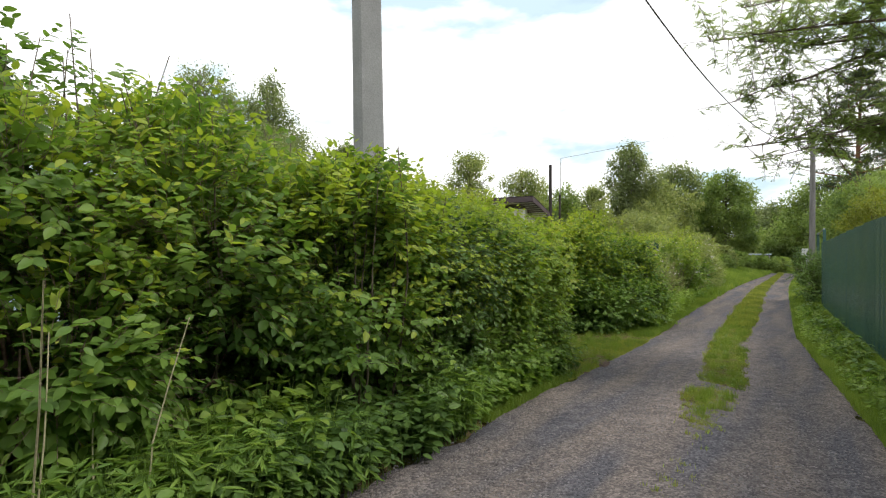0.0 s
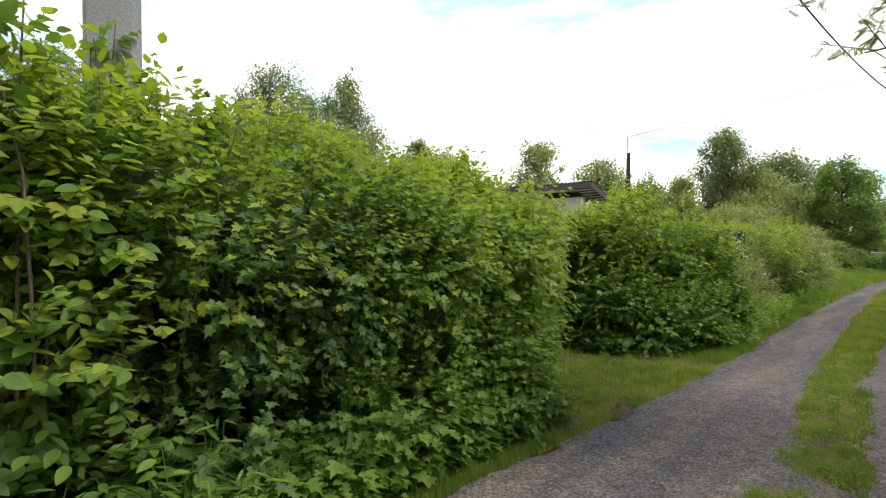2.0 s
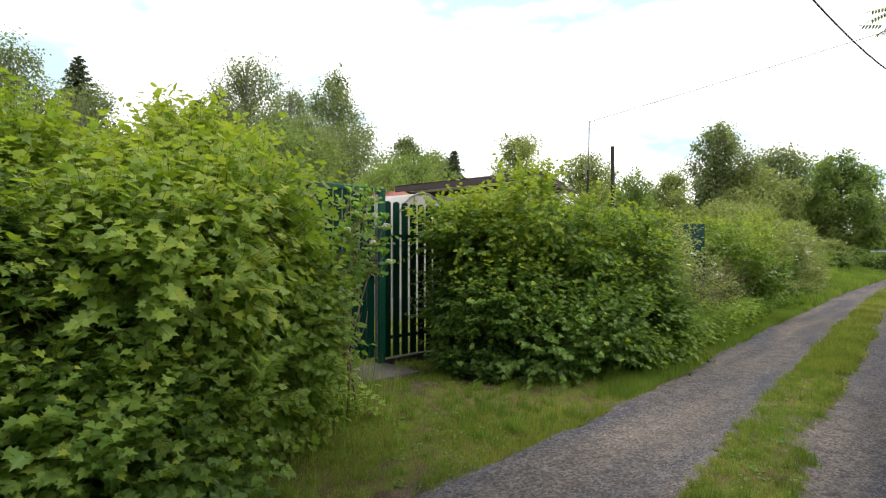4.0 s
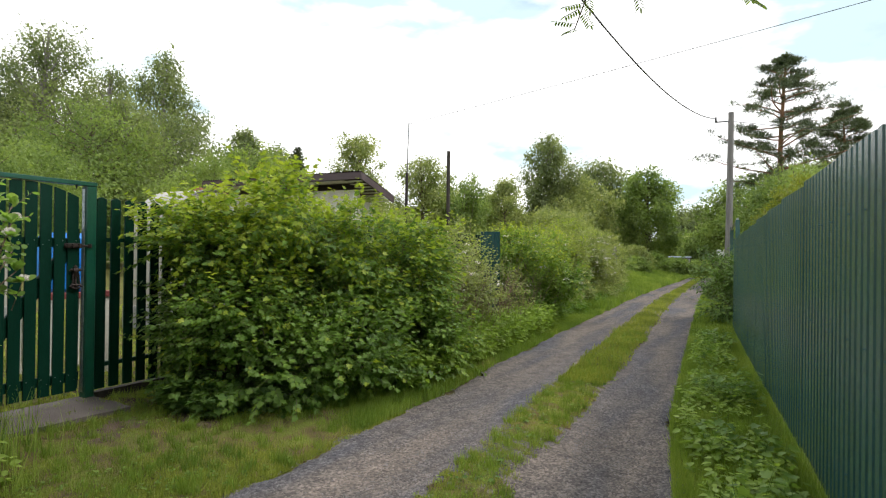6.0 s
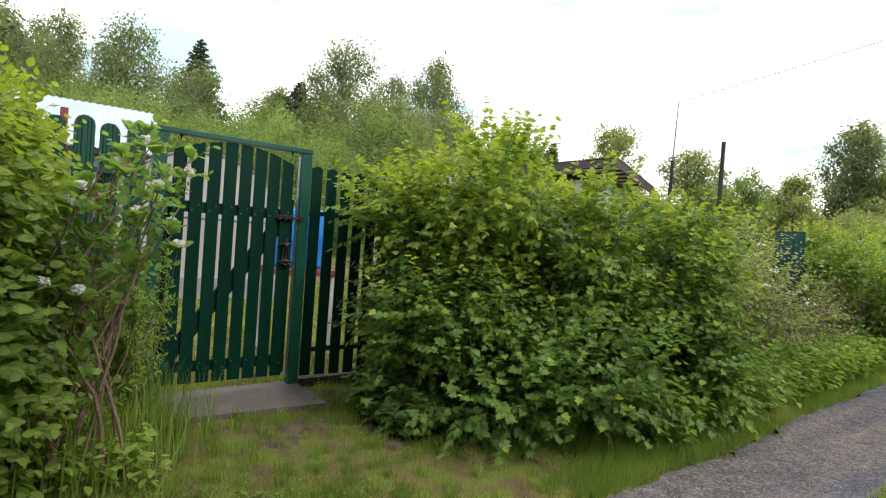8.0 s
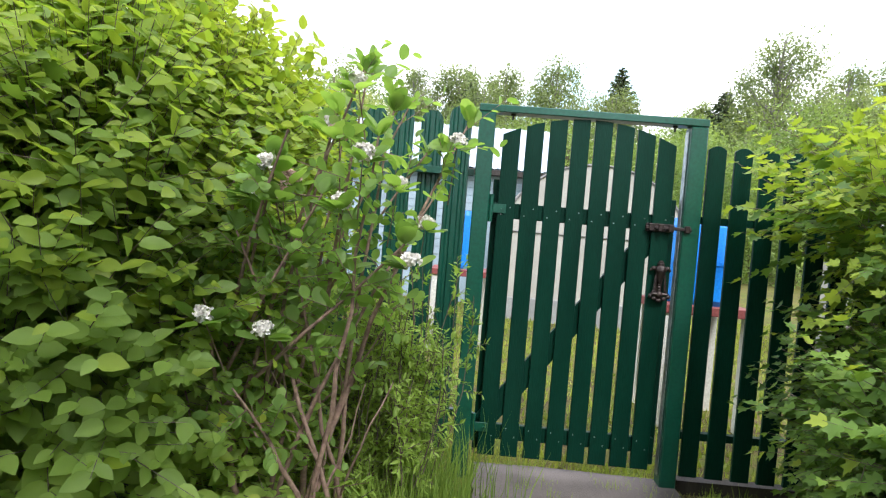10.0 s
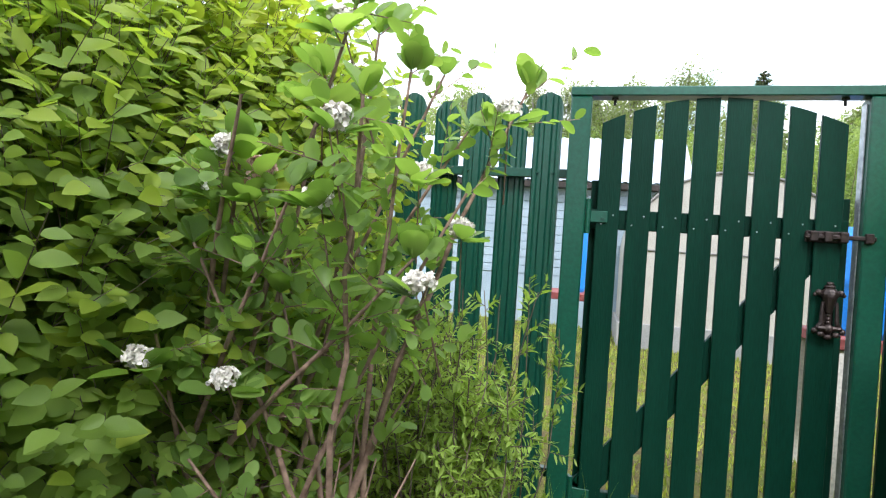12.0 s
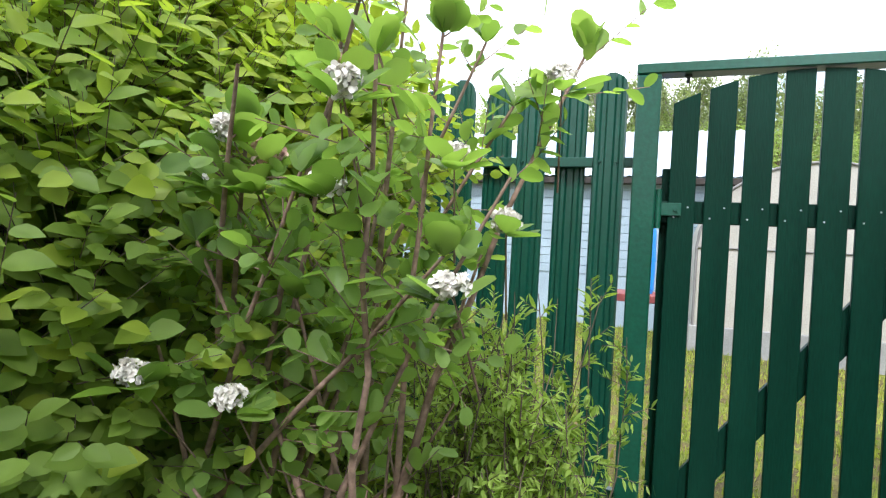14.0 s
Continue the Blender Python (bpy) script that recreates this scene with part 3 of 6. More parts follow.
def shoots(r, leaf_soup, twig_soup, start, out, length, leaf, kind, per=8, rise=0.5, young=None, young_share=0.25, droop=0.25, face=0.45):
    """Leafy shoots: leaves in turn along each twig, facing up and outwards."""
    n = len(start)
    way = unit(out + np.array([0, 0, rise]) + r.normal(0, 0.35, (n, 3)))
    ln = (length * r.uniform(0.6, 1.3, n))[:, None]
    end = start + way * ln
    if twig_soup is not None:
        add_twigs(twig_soup, start, end, 0.0018 if leaf < 0.2 else 0.008)
    for i in range(per):
        f = (i + 0.6 + r.uniform(-0.3, 0.3, n))[:, None] / per
        p = start + way * ln * f
        a = r.random(n) * 6.28 + i * 2.4
        if droop > 0:
            # leaves in two rows, spread flat to both sides of the twig
            side = unit(np.cross(way, np.array([0, 0, 1.0])) * (1 if i % 2 else -1) + r.normal(0, 0.28, (n, 3)))
        else:
            side = unit(np.cross(way, np.stack([np.cos(a), np.sin(a), 0.3 * np.ones(n)], -1)))
        along = side + way * 0.6 + out * 0.35 - np.array([0, 0, droop])
        nor = np.array([0, 0, 1.0]) + out * face + r.normal(0, 0.3, (n, 3))
        size = leaf * r.uniform(0.6, 1.15, n) * (1.05 - 0.35 * f[:, 0])
        if young is not None:
            high = np.clip((p[:, 2] - 0.75) / 1.0, 0.06, 1.6)
            mark = r.random(n) < young_share * (0.5 + 1.1 * f[:, 0]) * high
            add_leaves(young, kind, p[mark], along[mark], nor[mark], size[mark])
            p, along, nor, size = p[~mark], along[~mark], nor[~mark], size[~mark]
        add_leaves(leaf_soup, kind, p, along, nor, size)


def floor_cut(start, out, lift=0.05):
    keep = start[:, 2] > ground_z(start[:, 0], start[:, 1]) + lift
    return start[keep], out[keep]


def hollows(start, out, seed, amount):
    """Leaves gaps between the boughs on the flanks, none near the top."""
    x, y, z = start.T
    h = np.sin(x * 4.1 + seed) * np.sin(y * 3.7 + seed * 2) + 0.7 * np.sin(z * 6.5 + y * 2.3 + seed) + 0.4 * np.sin(y * 9.1 + x * 5.3)
    keep = (h > amount) | (out[:, 2] > 0.72) | (z < 0.25)
    return start[keep], out[keep]


def shrub(name, label, lobes, seed, kind, leaf, shoot_n, mat, young_mat=None, young_share=0.3, stems=8, base=None, per=8, length=0.3, rise=0.4, inner=0.5, blossoms=0, bark=M_BARK, group="hedge shrubs along the lane", droop=0.25, category="shrub", hollow=-0.55, face=0.45):
    r = np.random.default_rng(seed)
    lobes = np.asarray(lobes, dtype=float)
    cx, cy = (base if base else (lobes[:, 0].mean(), lobes[:, 1].mean()))
    root = thing(name, (0, 0, 0), label, category, group)
    foliage, young, twigs = Soup(), Soup(), Soup()
    start, out = fill_lobes(r, lobes, shoot_n, 0.7, 1.02)
    start, out = floor_cut(start, out)
    start, out = hollows(start, out, seed, hollow)
    shoots(r, foliage, twigs, start, out, length, leaf, kind, per, rise, young if young_mat else None, young_share, droop, face)
    start, out = fill_lobes(r, lobes, int(shoot_n * inner), 0.2, 0.7)
    start, out = floor_cut(start, out)
    start, out = hollows(start, out, seed, hollow)
    shoots(r, foliage, twigs, start, out, length, leaf, kind, max(per // 2, 3), rise, face=face)
    for i in range(stems):
        k = i % len(lobes)
        b = (cx + r.normal(0, 0.22), cy + r.normal(0, 0.25), float(ground_z(0, cy)) - 0.03)
        tip = lobes[k, :3] + r.normal(0, 0.4, 3) * lobes[k, 3:]
        one = Soup()
        add_stem(one, bent(b, tip, r, 0.05), np.linspace(0.016, 0.005, 6) * (1 if leaf < 0.2 else 3))
        one.part("stem", bark, root)
    twigs.part("twig_growth", bark, root, kind="stuff")
    foliage.part("foliage", mat, root, kind="stuff")
    if young_mat:
        young.part("young_foliage", young_mat, root, "fresh yellow-green leaves", kind="stuff")
    if blossoms:
        start, out = fill_lobes(r, lobes, blossoms, 1.0, 1.15)
        start, out = floor_cut(start, out, 0.8)
        fl = Soup()
        m = len(start)
        for i in range(10):
            off = r.normal(0, 0.028, (m, 3)) * np.array([1, 1, 0.4])
            add_leaves(fl, SIMPLE, start + off, unit(r.normal(0, 1, (m, 3))), out + np.array([0, 0, 0.8]) + r.normal(0, 0.3, (m, 3)), 0.03, 1.3)
        fl.part("blossoms", M_BLOSSOM, root, kind="stuff")
    return root


def lobes_around(r, cx, cy, rx, ry, top, n, low=0.1, size=0.42):
    """Overlapping lobes that fill a shrub of that outline from the ground to its top."""
    g = float(ground_z(cx, cy))
    out = [(cx, cy, g + top * 0.4, rx * 0.62, ry * 0.75, top * 0.4)]
    for i in range(int(n * 1.7)):
        a = r.random() * 6.28
        h = low + (0.88 - low) * (i + r.random()) / (n * 1.7)
        q = r.uniform(0.5, 0.86) * (1 - 0.35 * max(0.0, h - 0.55))
        s = size * r.uniform(0.6, 1.25)
        out.append((cx + np.cos(a) * (rx - s * 0.5) * q * 1.1, cy + np.sin(a) * ry * q, g + top * h, s, s * r.uniform(0.9, 1.3), min(s * r.uniform(0.6, 0.95), top * (1.02 - h) + 0.1)))
    return out


def hedges():
    r = np.random.default_rng(21)
    dog = "tall dogwood-like shrub with oval green leaves in a dense hedge"
    nine = "dense shrub with lobed green leaves and yellow-green shoot tips"
    # south of the gate, from south to north
    rows = [
        (-3.5, -2.6, 1.2, 1.3, 2.5, OVATE, 0.085, 2200, dog, M_LEAF),
        (-3.55, -0.6, 1.15, 1.2, 2.6, OVATE, 0.09, 3000, dog, M_LEAF),
        (-3.55, 1.1, 1.15, 1.15, 2.45, OVATE, 0.094, 3700, dog, M_LEAF),
        (-3.5, 2.6, 1.15, 1.1, 2.2, OVATE, 0.092, 3700, dog, M_LEAF),
        (-3.55, 4.0, 1.25, 1.1, 2.0, LOBED, 0.068, 4800, nine, M_LEAF_DARK),
        (-3.5, 5.3, 1.25, 1.1, 2.14, LOBED, 0.068, 5400, nine, M_LEAF),
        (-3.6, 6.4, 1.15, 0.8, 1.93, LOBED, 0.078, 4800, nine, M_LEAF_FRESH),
    ]
    # boughs that hang out towards the lane, with hollows beneath
    fronts = {
        2: [(-2.75, 1.5, 1.5, 0.45, 0.5, 0.5), (-2.85, 0.9, 1.1, 0.4, 0.4, 0.3)],
        3: [(-2.72, 2.3, 1.3, 0.42, 0.42, 0.42), (-2.7, 2.95, 1.05, 0.42, 0.42, 0.3), (-2.75, 2.7, 1.75, 0.45, 0.45, 0.35), (-2.8, 3.25, 1.6, 0.4, 0.4, 0.42)],
        4: [(-2.72, 3.75, 1.3, 0.42, 0.42, 0.38), (-2.75, 4.4, 1.4, 0.42, 0.42, 0.33), (-2.6, 3.9, 0.62, 0.36, 0.5, 0.22)],
        5: [(-2.72, 5.1, 1.35, 0.42, 0.45, 0.36), (-2.66, 5.5, 0.95, 0.36, 0.4, 0.26), (-2.6, 4.9, 0.42, 0.32, 0.5, 0.22)],
        6: [(-2.85, 6.2, 1.2, 0.48, 0.42, 0.33), (-2.8, 5.95, 0.65, 0.38, 0.4, 0.28), (-2.8, 5.95, 0.28, 0.36, 0.4, 0.22)],
    }
    for i, (x, y, rx, ry, top, kind, leaf, n, label, mat) in enumerate(rows):
        lobes = lobes_around(r, x, y, rx, ry, top, 12) + fronts.get(i, [])
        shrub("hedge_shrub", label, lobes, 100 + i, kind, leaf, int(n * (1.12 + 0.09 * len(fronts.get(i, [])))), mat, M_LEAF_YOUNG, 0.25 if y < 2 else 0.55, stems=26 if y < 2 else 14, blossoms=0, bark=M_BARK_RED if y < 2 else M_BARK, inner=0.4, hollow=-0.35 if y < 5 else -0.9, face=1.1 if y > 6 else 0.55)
    # saplings standing above the hedge
    for i, (x, y, top) in enumerate([(-3.2, 0.55, 2.75), (-3.5, 1.25, 2.85), (-3.0, 1.7, 2.55), (-3.3, 2.35, 2.5), (-3.4, 3.3, 2.45), (-3.9, 0.9, 2.9), (-2.65, 3.05, 2.3), (-2.75, 3.4, 2.25), (-2.6, 2.7, 2.25), (-3.9, 2.9, 2.7)]):
        rr = np.random.default_rng(140 + i)
        root = thing("sapling", (0, 0, 0), "slender upright sapling with pointed leaves rising over the hedge", "sapling", "hedge saplings")
        fol, tw, st = Soup(), Soup(), Soup()
        g = float(ground_z(x, y))
        for k in range(5):
            tip = np.array([x + rr.normal(0, 0.22), y + rr.normal(0, 0.22), g + top * rr.uniform(0.86, 1.0)])
            pts = bent((x, y, g - 0.02), tip, rr, 0.03, 8)
            one = Soup()
            add_stem(one, pts, np.linspace(0.012, 0.003, 8))
            one.part("stem", M_BARK, root)
            f = rr.uniform(0.45, 1.0, 14)
            q = np.stack([np.interp(f, np.linspace(0, 1, 8), pts[:, j]) for j in range(3)], -1)
            o = unit(rr.normal(0, 1, (14, 3)) * np.array([1, 1, 0.2]))
            shoots(rr, fol, tw, q, o, 0.16, 0.085, OVATE, 6, 0.7)
        tw.part("twig_growth", M_BARK, root, kind="stuff")
        fol.part("foliage", M_LEAF, root, kind="stuff")
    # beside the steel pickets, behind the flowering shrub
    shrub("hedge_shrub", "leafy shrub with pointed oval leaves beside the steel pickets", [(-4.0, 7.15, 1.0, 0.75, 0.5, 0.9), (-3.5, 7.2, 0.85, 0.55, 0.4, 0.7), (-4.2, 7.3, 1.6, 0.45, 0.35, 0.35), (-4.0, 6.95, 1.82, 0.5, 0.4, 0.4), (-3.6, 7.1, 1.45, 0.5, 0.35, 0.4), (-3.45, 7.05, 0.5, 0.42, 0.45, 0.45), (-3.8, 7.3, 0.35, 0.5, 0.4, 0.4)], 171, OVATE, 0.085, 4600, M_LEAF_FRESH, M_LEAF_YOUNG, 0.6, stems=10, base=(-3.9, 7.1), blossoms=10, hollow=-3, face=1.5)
    # north of the gate
    rows = [
        (-3.95, 10.9, 0.95, 0.9, 2.25, LOBED, 0.082, 4300, nine, M_LEAF, 0.65, 0),
        (-3.6, 12.1, 1.05, 1.0, 2.02, LOBED, 0.078, 4200, nine, M_LEAF, 0.6, 0),
        (-3.75, 13.8, 1.05, 1.1, 1.95, OVATE, 0.065, 3100, "shrub with small grey-green leaves and few white flowers", M_LEAF_GREY, 0.15, 200),
        (-4.15, 14.95, 0.95, 0.8, 1.6, OVATE, 0.065, 2000, "tangled shrub with bare brown twigs low down by the fence", M_LEAF_GREY, 0.2, 30),
        (-3.5, 18.7, 1.05, 1.4, 2.1, OVATE, 0.085, 3400, "dense green shrub beside the lane", M_LEAF, 0.45, 90),
        (-4.1, 22.0, 1.2, 1.7, 2.35, OVATE, 0.095, 3200, "tall green shrub with scattered white flowers beside the lane", M_LEAF_GREY, 0.3, 120),
        (-4.2, 25.8, 1.35, 1.9, 2.35, SIMPLE, 0.10, 3200, "shrub dotted with white blossom beside the lane", M_LEAF_GREY, 0.1, 650),
        (-4.6, 30.0, 1.35, 2.2, 2.25, SIMPLE, 0.12, 2800, "shrub dotted with white blossom beside the lane", M_LEAF_GREY, 0.1, 600),
        (-5.6, 35.0, 1.3, 2.2, 1.9, SIMPLE, 0.13, 2000, "pale green shrub on the bank", M_LEAF_GREY, 0.1, 80),
    ]
    skirts = {
        0: [(-3.3, 10.35, 0.35, 0.55, 0.5, 0.38), (-2.95, 10.9, 0.4, 0.5, 0.55, 0.42), (-4.3, 10.15, 1.55, 0.4, 0.3, 0.4)],
        3: [(-3.35, 15.3, 0.55, 0.5, 0.6, 0.55), (-3.3, 16.2, 0.6, 0.45, 0.6, 0.5)],
        1: [(-2.8, 11.7, 0.42, 0.5, 0.6, 0.42), (-2.75, 12.4, 0.35, 0.45, 0.55, 0.35)],
    }
    for i, (x, y, rx, ry, top, kind, leaf, n, label, mat, ys, bl) in enumerate(rows):
        shrub("hedge_shrub", label, lobes_around(r, x, y, rx, ry, top, 12, low=0.06) + skirts.get(i, []), 200 + i, kind, leaf, n, mat, M_LEAF_YOUNG, ys, stems=18, blossoms=bl, inner=0.2, hollow=-0.45)
    rb = np.random.default_rng(260)
    bare = Soup()
    for i in range(420):
        y = rb.uniform(12.9, 17.4)
        b = (-3.35 + rb.normal(0, 0.28) - 0.05 * (y - 13), y, float(ground_z(0, y)))
        a = rb.random() * 6.28
        l = rb.uniform(0.5, 1.35)
        add_stem(bare, bent(b, (b[0] + 0.4 * l * math.cos(a), b[1] + 0.4 * l * math.sin(a), b[2] + l), rb, 0.07, 5), np.linspace(0.006, 0.002, 5), 4)
    thicket = thing("dry_twigs", (0, 0, 0), "thicket of bare brown twigs between the shrubs", "twigs", kind="stuff")
    bare.part("twig_growth", M_BARK_RED, thicket, kind="stuff")
    shrub("bush", "dark rounded bush at the end of the metal fence", lobes_around(r, 0.55, 21.2, 0.8, 1.3, 1.7, 6), 230, SIMPLE, 0.1, 1500, M_LEAF_DARK, stems=5, group="bushes")


def herb_layer(name, area, n, height, leaf, kind, mat, label, seed, per=6):
    r = np.random.default_rng(seed)
    x, y = area(r, n)
    n = len(x)
    fol, tw = Soup(), Soup()
    start = np.stack([x, y, ground_z(x, y)], -1)
    out = unit(r.normal(0, 1, (n, 3)) * np.array([1, 1, 0.1]))
    h = height * r.uniform(0.5, 1.2, n)
    top = start + np.stack([out[:, 0] * 0.25 * h, out[:, 1] * 0.25 * h, h], -1)
    add_twigs(tw, start, top, 0.003)
    for i in range(per):
        f = (0.3 + 0.7 * (i + r.uniform(0, 0.8, n)) / per)[:, None]
        a = r.random(n) * 6.28
        along = np.stack([np.cos(a), np.sin(a), r.uniform(-0.35, 0.2, n)], -1)
        add_leaves(fol, kind, start + (top - start) * f + along * leaf * 0.25, along, np.array([0, 0, 1.0]) + r.normal(0, 0.3, (n, 3)), leaf * r.uniform(0.6, 1.2, n))
    root = thing(name, (0, 0, 0), label, "weeds", kind="stuff")
    fol.part("foliage", mat, root, kind="stuff")
    tw.part("stalks", mat, root, kind="stuff")


def herbs():
    herb_layer("verge_weeds", band_area(-2, 3.4, lambda y: -2.75 + 0 * y, lambda y: edge(LANE_L, y) + 0.1, 1.0, -1.0), 3300, 0.42, 0.085, OVATE, M_LEAF_DARK, "knee-high green weeds at the foot of the hedge", 301, 8)
    herb_layer("verge_weeds", band_area(2.6, 6.5, lambda y: -2.75 + 0 * y, lambda y: edge(LANE_L, y) - 0.02 * (y - 3), 1.0, -1.2), 2300, 0.36, 0.085, LOBED, M_LEAF, "low weeds with cut leaves at the foot of the hedge", 320, 7)
    herb_layer("verge_weeds", band_area(1.2, 3.6, lambda y: -2.6 + 0 * y, lambda y: edge(LANE_L, y) + 0.05, 1.0, 0.6), 260, 0.62, 0.1, OVATE, M_LEAF_FRESH, "taller broad-leaved weeds by the hedge", 321, 9)
    herb_layer("verge_weeds", band_area(-1, 3.6, lambda y: -2.55 + 0 * y, lambda y: edge(LANE_L, y) + 0.12, 1.0, 0.1), 1000, 0.55, 0.10, NARROW, M_LEAF, "fresh narrow-leaved weeds beside the lane", 302, 14)
    herb_layer("verge_weeds", band_area(11.4, 17.5, lambda y: edge(LANE_L, y) - 1.3, lambda y: edge(LANE_L, y) - 0.15, 1.0), 4600, 0.48, 0.075, OVATE, M_LEAF_FRESH, "lush low weeds along the lane's edge", 303, 7)
    herb_layer("verge_weeds", band_area(9.7, 11.2, lambda y: -4.2 + 0 * y, lambda y: -3.3 + 0.4 * (y - 10), 1.0), 260, 0.3, 0.09, LOBED, M_LEAF_DARK, "low leafy growth under the hedge", 304, 7)
    herb_layer("verge_weeds", band_area(3.0, 18, lambda y: edge(LANE_R, y) + 0.05, lambda y: fence_x(y) - 0.25, 1.2, 0.3), 2600, 0.2, 0.06, OVATE, M_LEAF_FRESH, "low nettles and clover along the metal fence", 305, 7)
    herb_layer("verge_weeds", band_area(5.0, 18, lambda y: edge(LANE_R, y) + 0.1, lambda y: fence_x(y) - 0.15, 1.1, 0.9), 900, 0.3, 0.075, LOBED, M_LEAF, "taller cut-leaved weeds along the metal fence", 330, 7)
    herb_layer("clover", band_area(5.8, 10.9, lambda y: -5.0 + 0 * y, lambda y: edge(LANE_L, y) + 0.05, 1.0, 0.2), 2400, 0.045, 0.022, ROUND, M_LEAF, "small clover leaves in the turf before the gate", 310, 4)
    herb_layer("clover", strip_area(1.8, 16, 1.2), 1300, 0.05, 0.018, OVATE, M_LEAF_FRESH, "small weeds in the turf between the wheel tracks", 311, 5)
    herb_layer("clover", strip_area(2.5, 20, 1.2), 160, 0.08, 0.035, ROUND, M_LEAF, "broad-leaved plantain in the turf between the wheel tracks", 312, 6)
    herb_layer("verge_weeds", band_area(17, 30, lambda y: edge(LANE_L, y) - 1.6, lambda y: edge(LANE_L, y) - 0.35, 1.0, 0.2), 2200, 0.35, 0.09, OVATE, M_LEAF, "rank weeds at the foot of the bank", 313, 7)
    herb_layer("verge_weeds", band_area(6.6, 8.2, lambda y: -4.6 + 0 * y, lambda y: -3.35 + 0 * y), 340, 0.26, 0.065, OVATE, M_LEAF_FRESH, "young weeds around the flowering shrub", 306, 8)
    r = np.random.default_rng(33)
    s = Soup()
    for i in range(9):
        y0 = r.uniform(0.15, 0.85)
        b = (-2.35 + r.normal(0, 0.1), y0, float(ground_z(0, y0)))
        add_stem(s, bent(b, (b[0] + r.normal(0.05, 0.25), b[1] + r.normal(0, 0.25), b[2] + r.uniform(0.7, 1.4)), r, 0.05), np.linspace(0.006, 0.0022, 6), 5)
    root = thing("dry_stalks", (0, 0, 0), "dry straw-coloured grass stalks leaning out of the verge", "dry stalks", kind="stuff")
    s.part("stalks", M_STRAW, root, kind="stuff")


FLOWER_HEADS = [(-3.31, 8.205, 1.257, 0), (-3.2, 8.07, 1.53, 0), (-3.28, 8.01, 1.405, 0), (-3.33, 7.8, 1.03, 0), (-3.33, 7.76, 1.42, 0), (-3.35, 7.82, 1.415, 1), (-3.55, 8.22, 1.365, 0), (-3.25, 7.66, 1.07, 0), (-3.31, 7.785, 1.497, 0), (-3.35, 7.84, 1.46, 1), (-3.3, 8.02, 1.735, 0), (-3.4, 7.94, 1.63, 0), (-3.35, 7.97, 1.6, 1), (-3.5, 8.13, 1.48, 0), (-3.6, 8.3, 1.64, 0)]


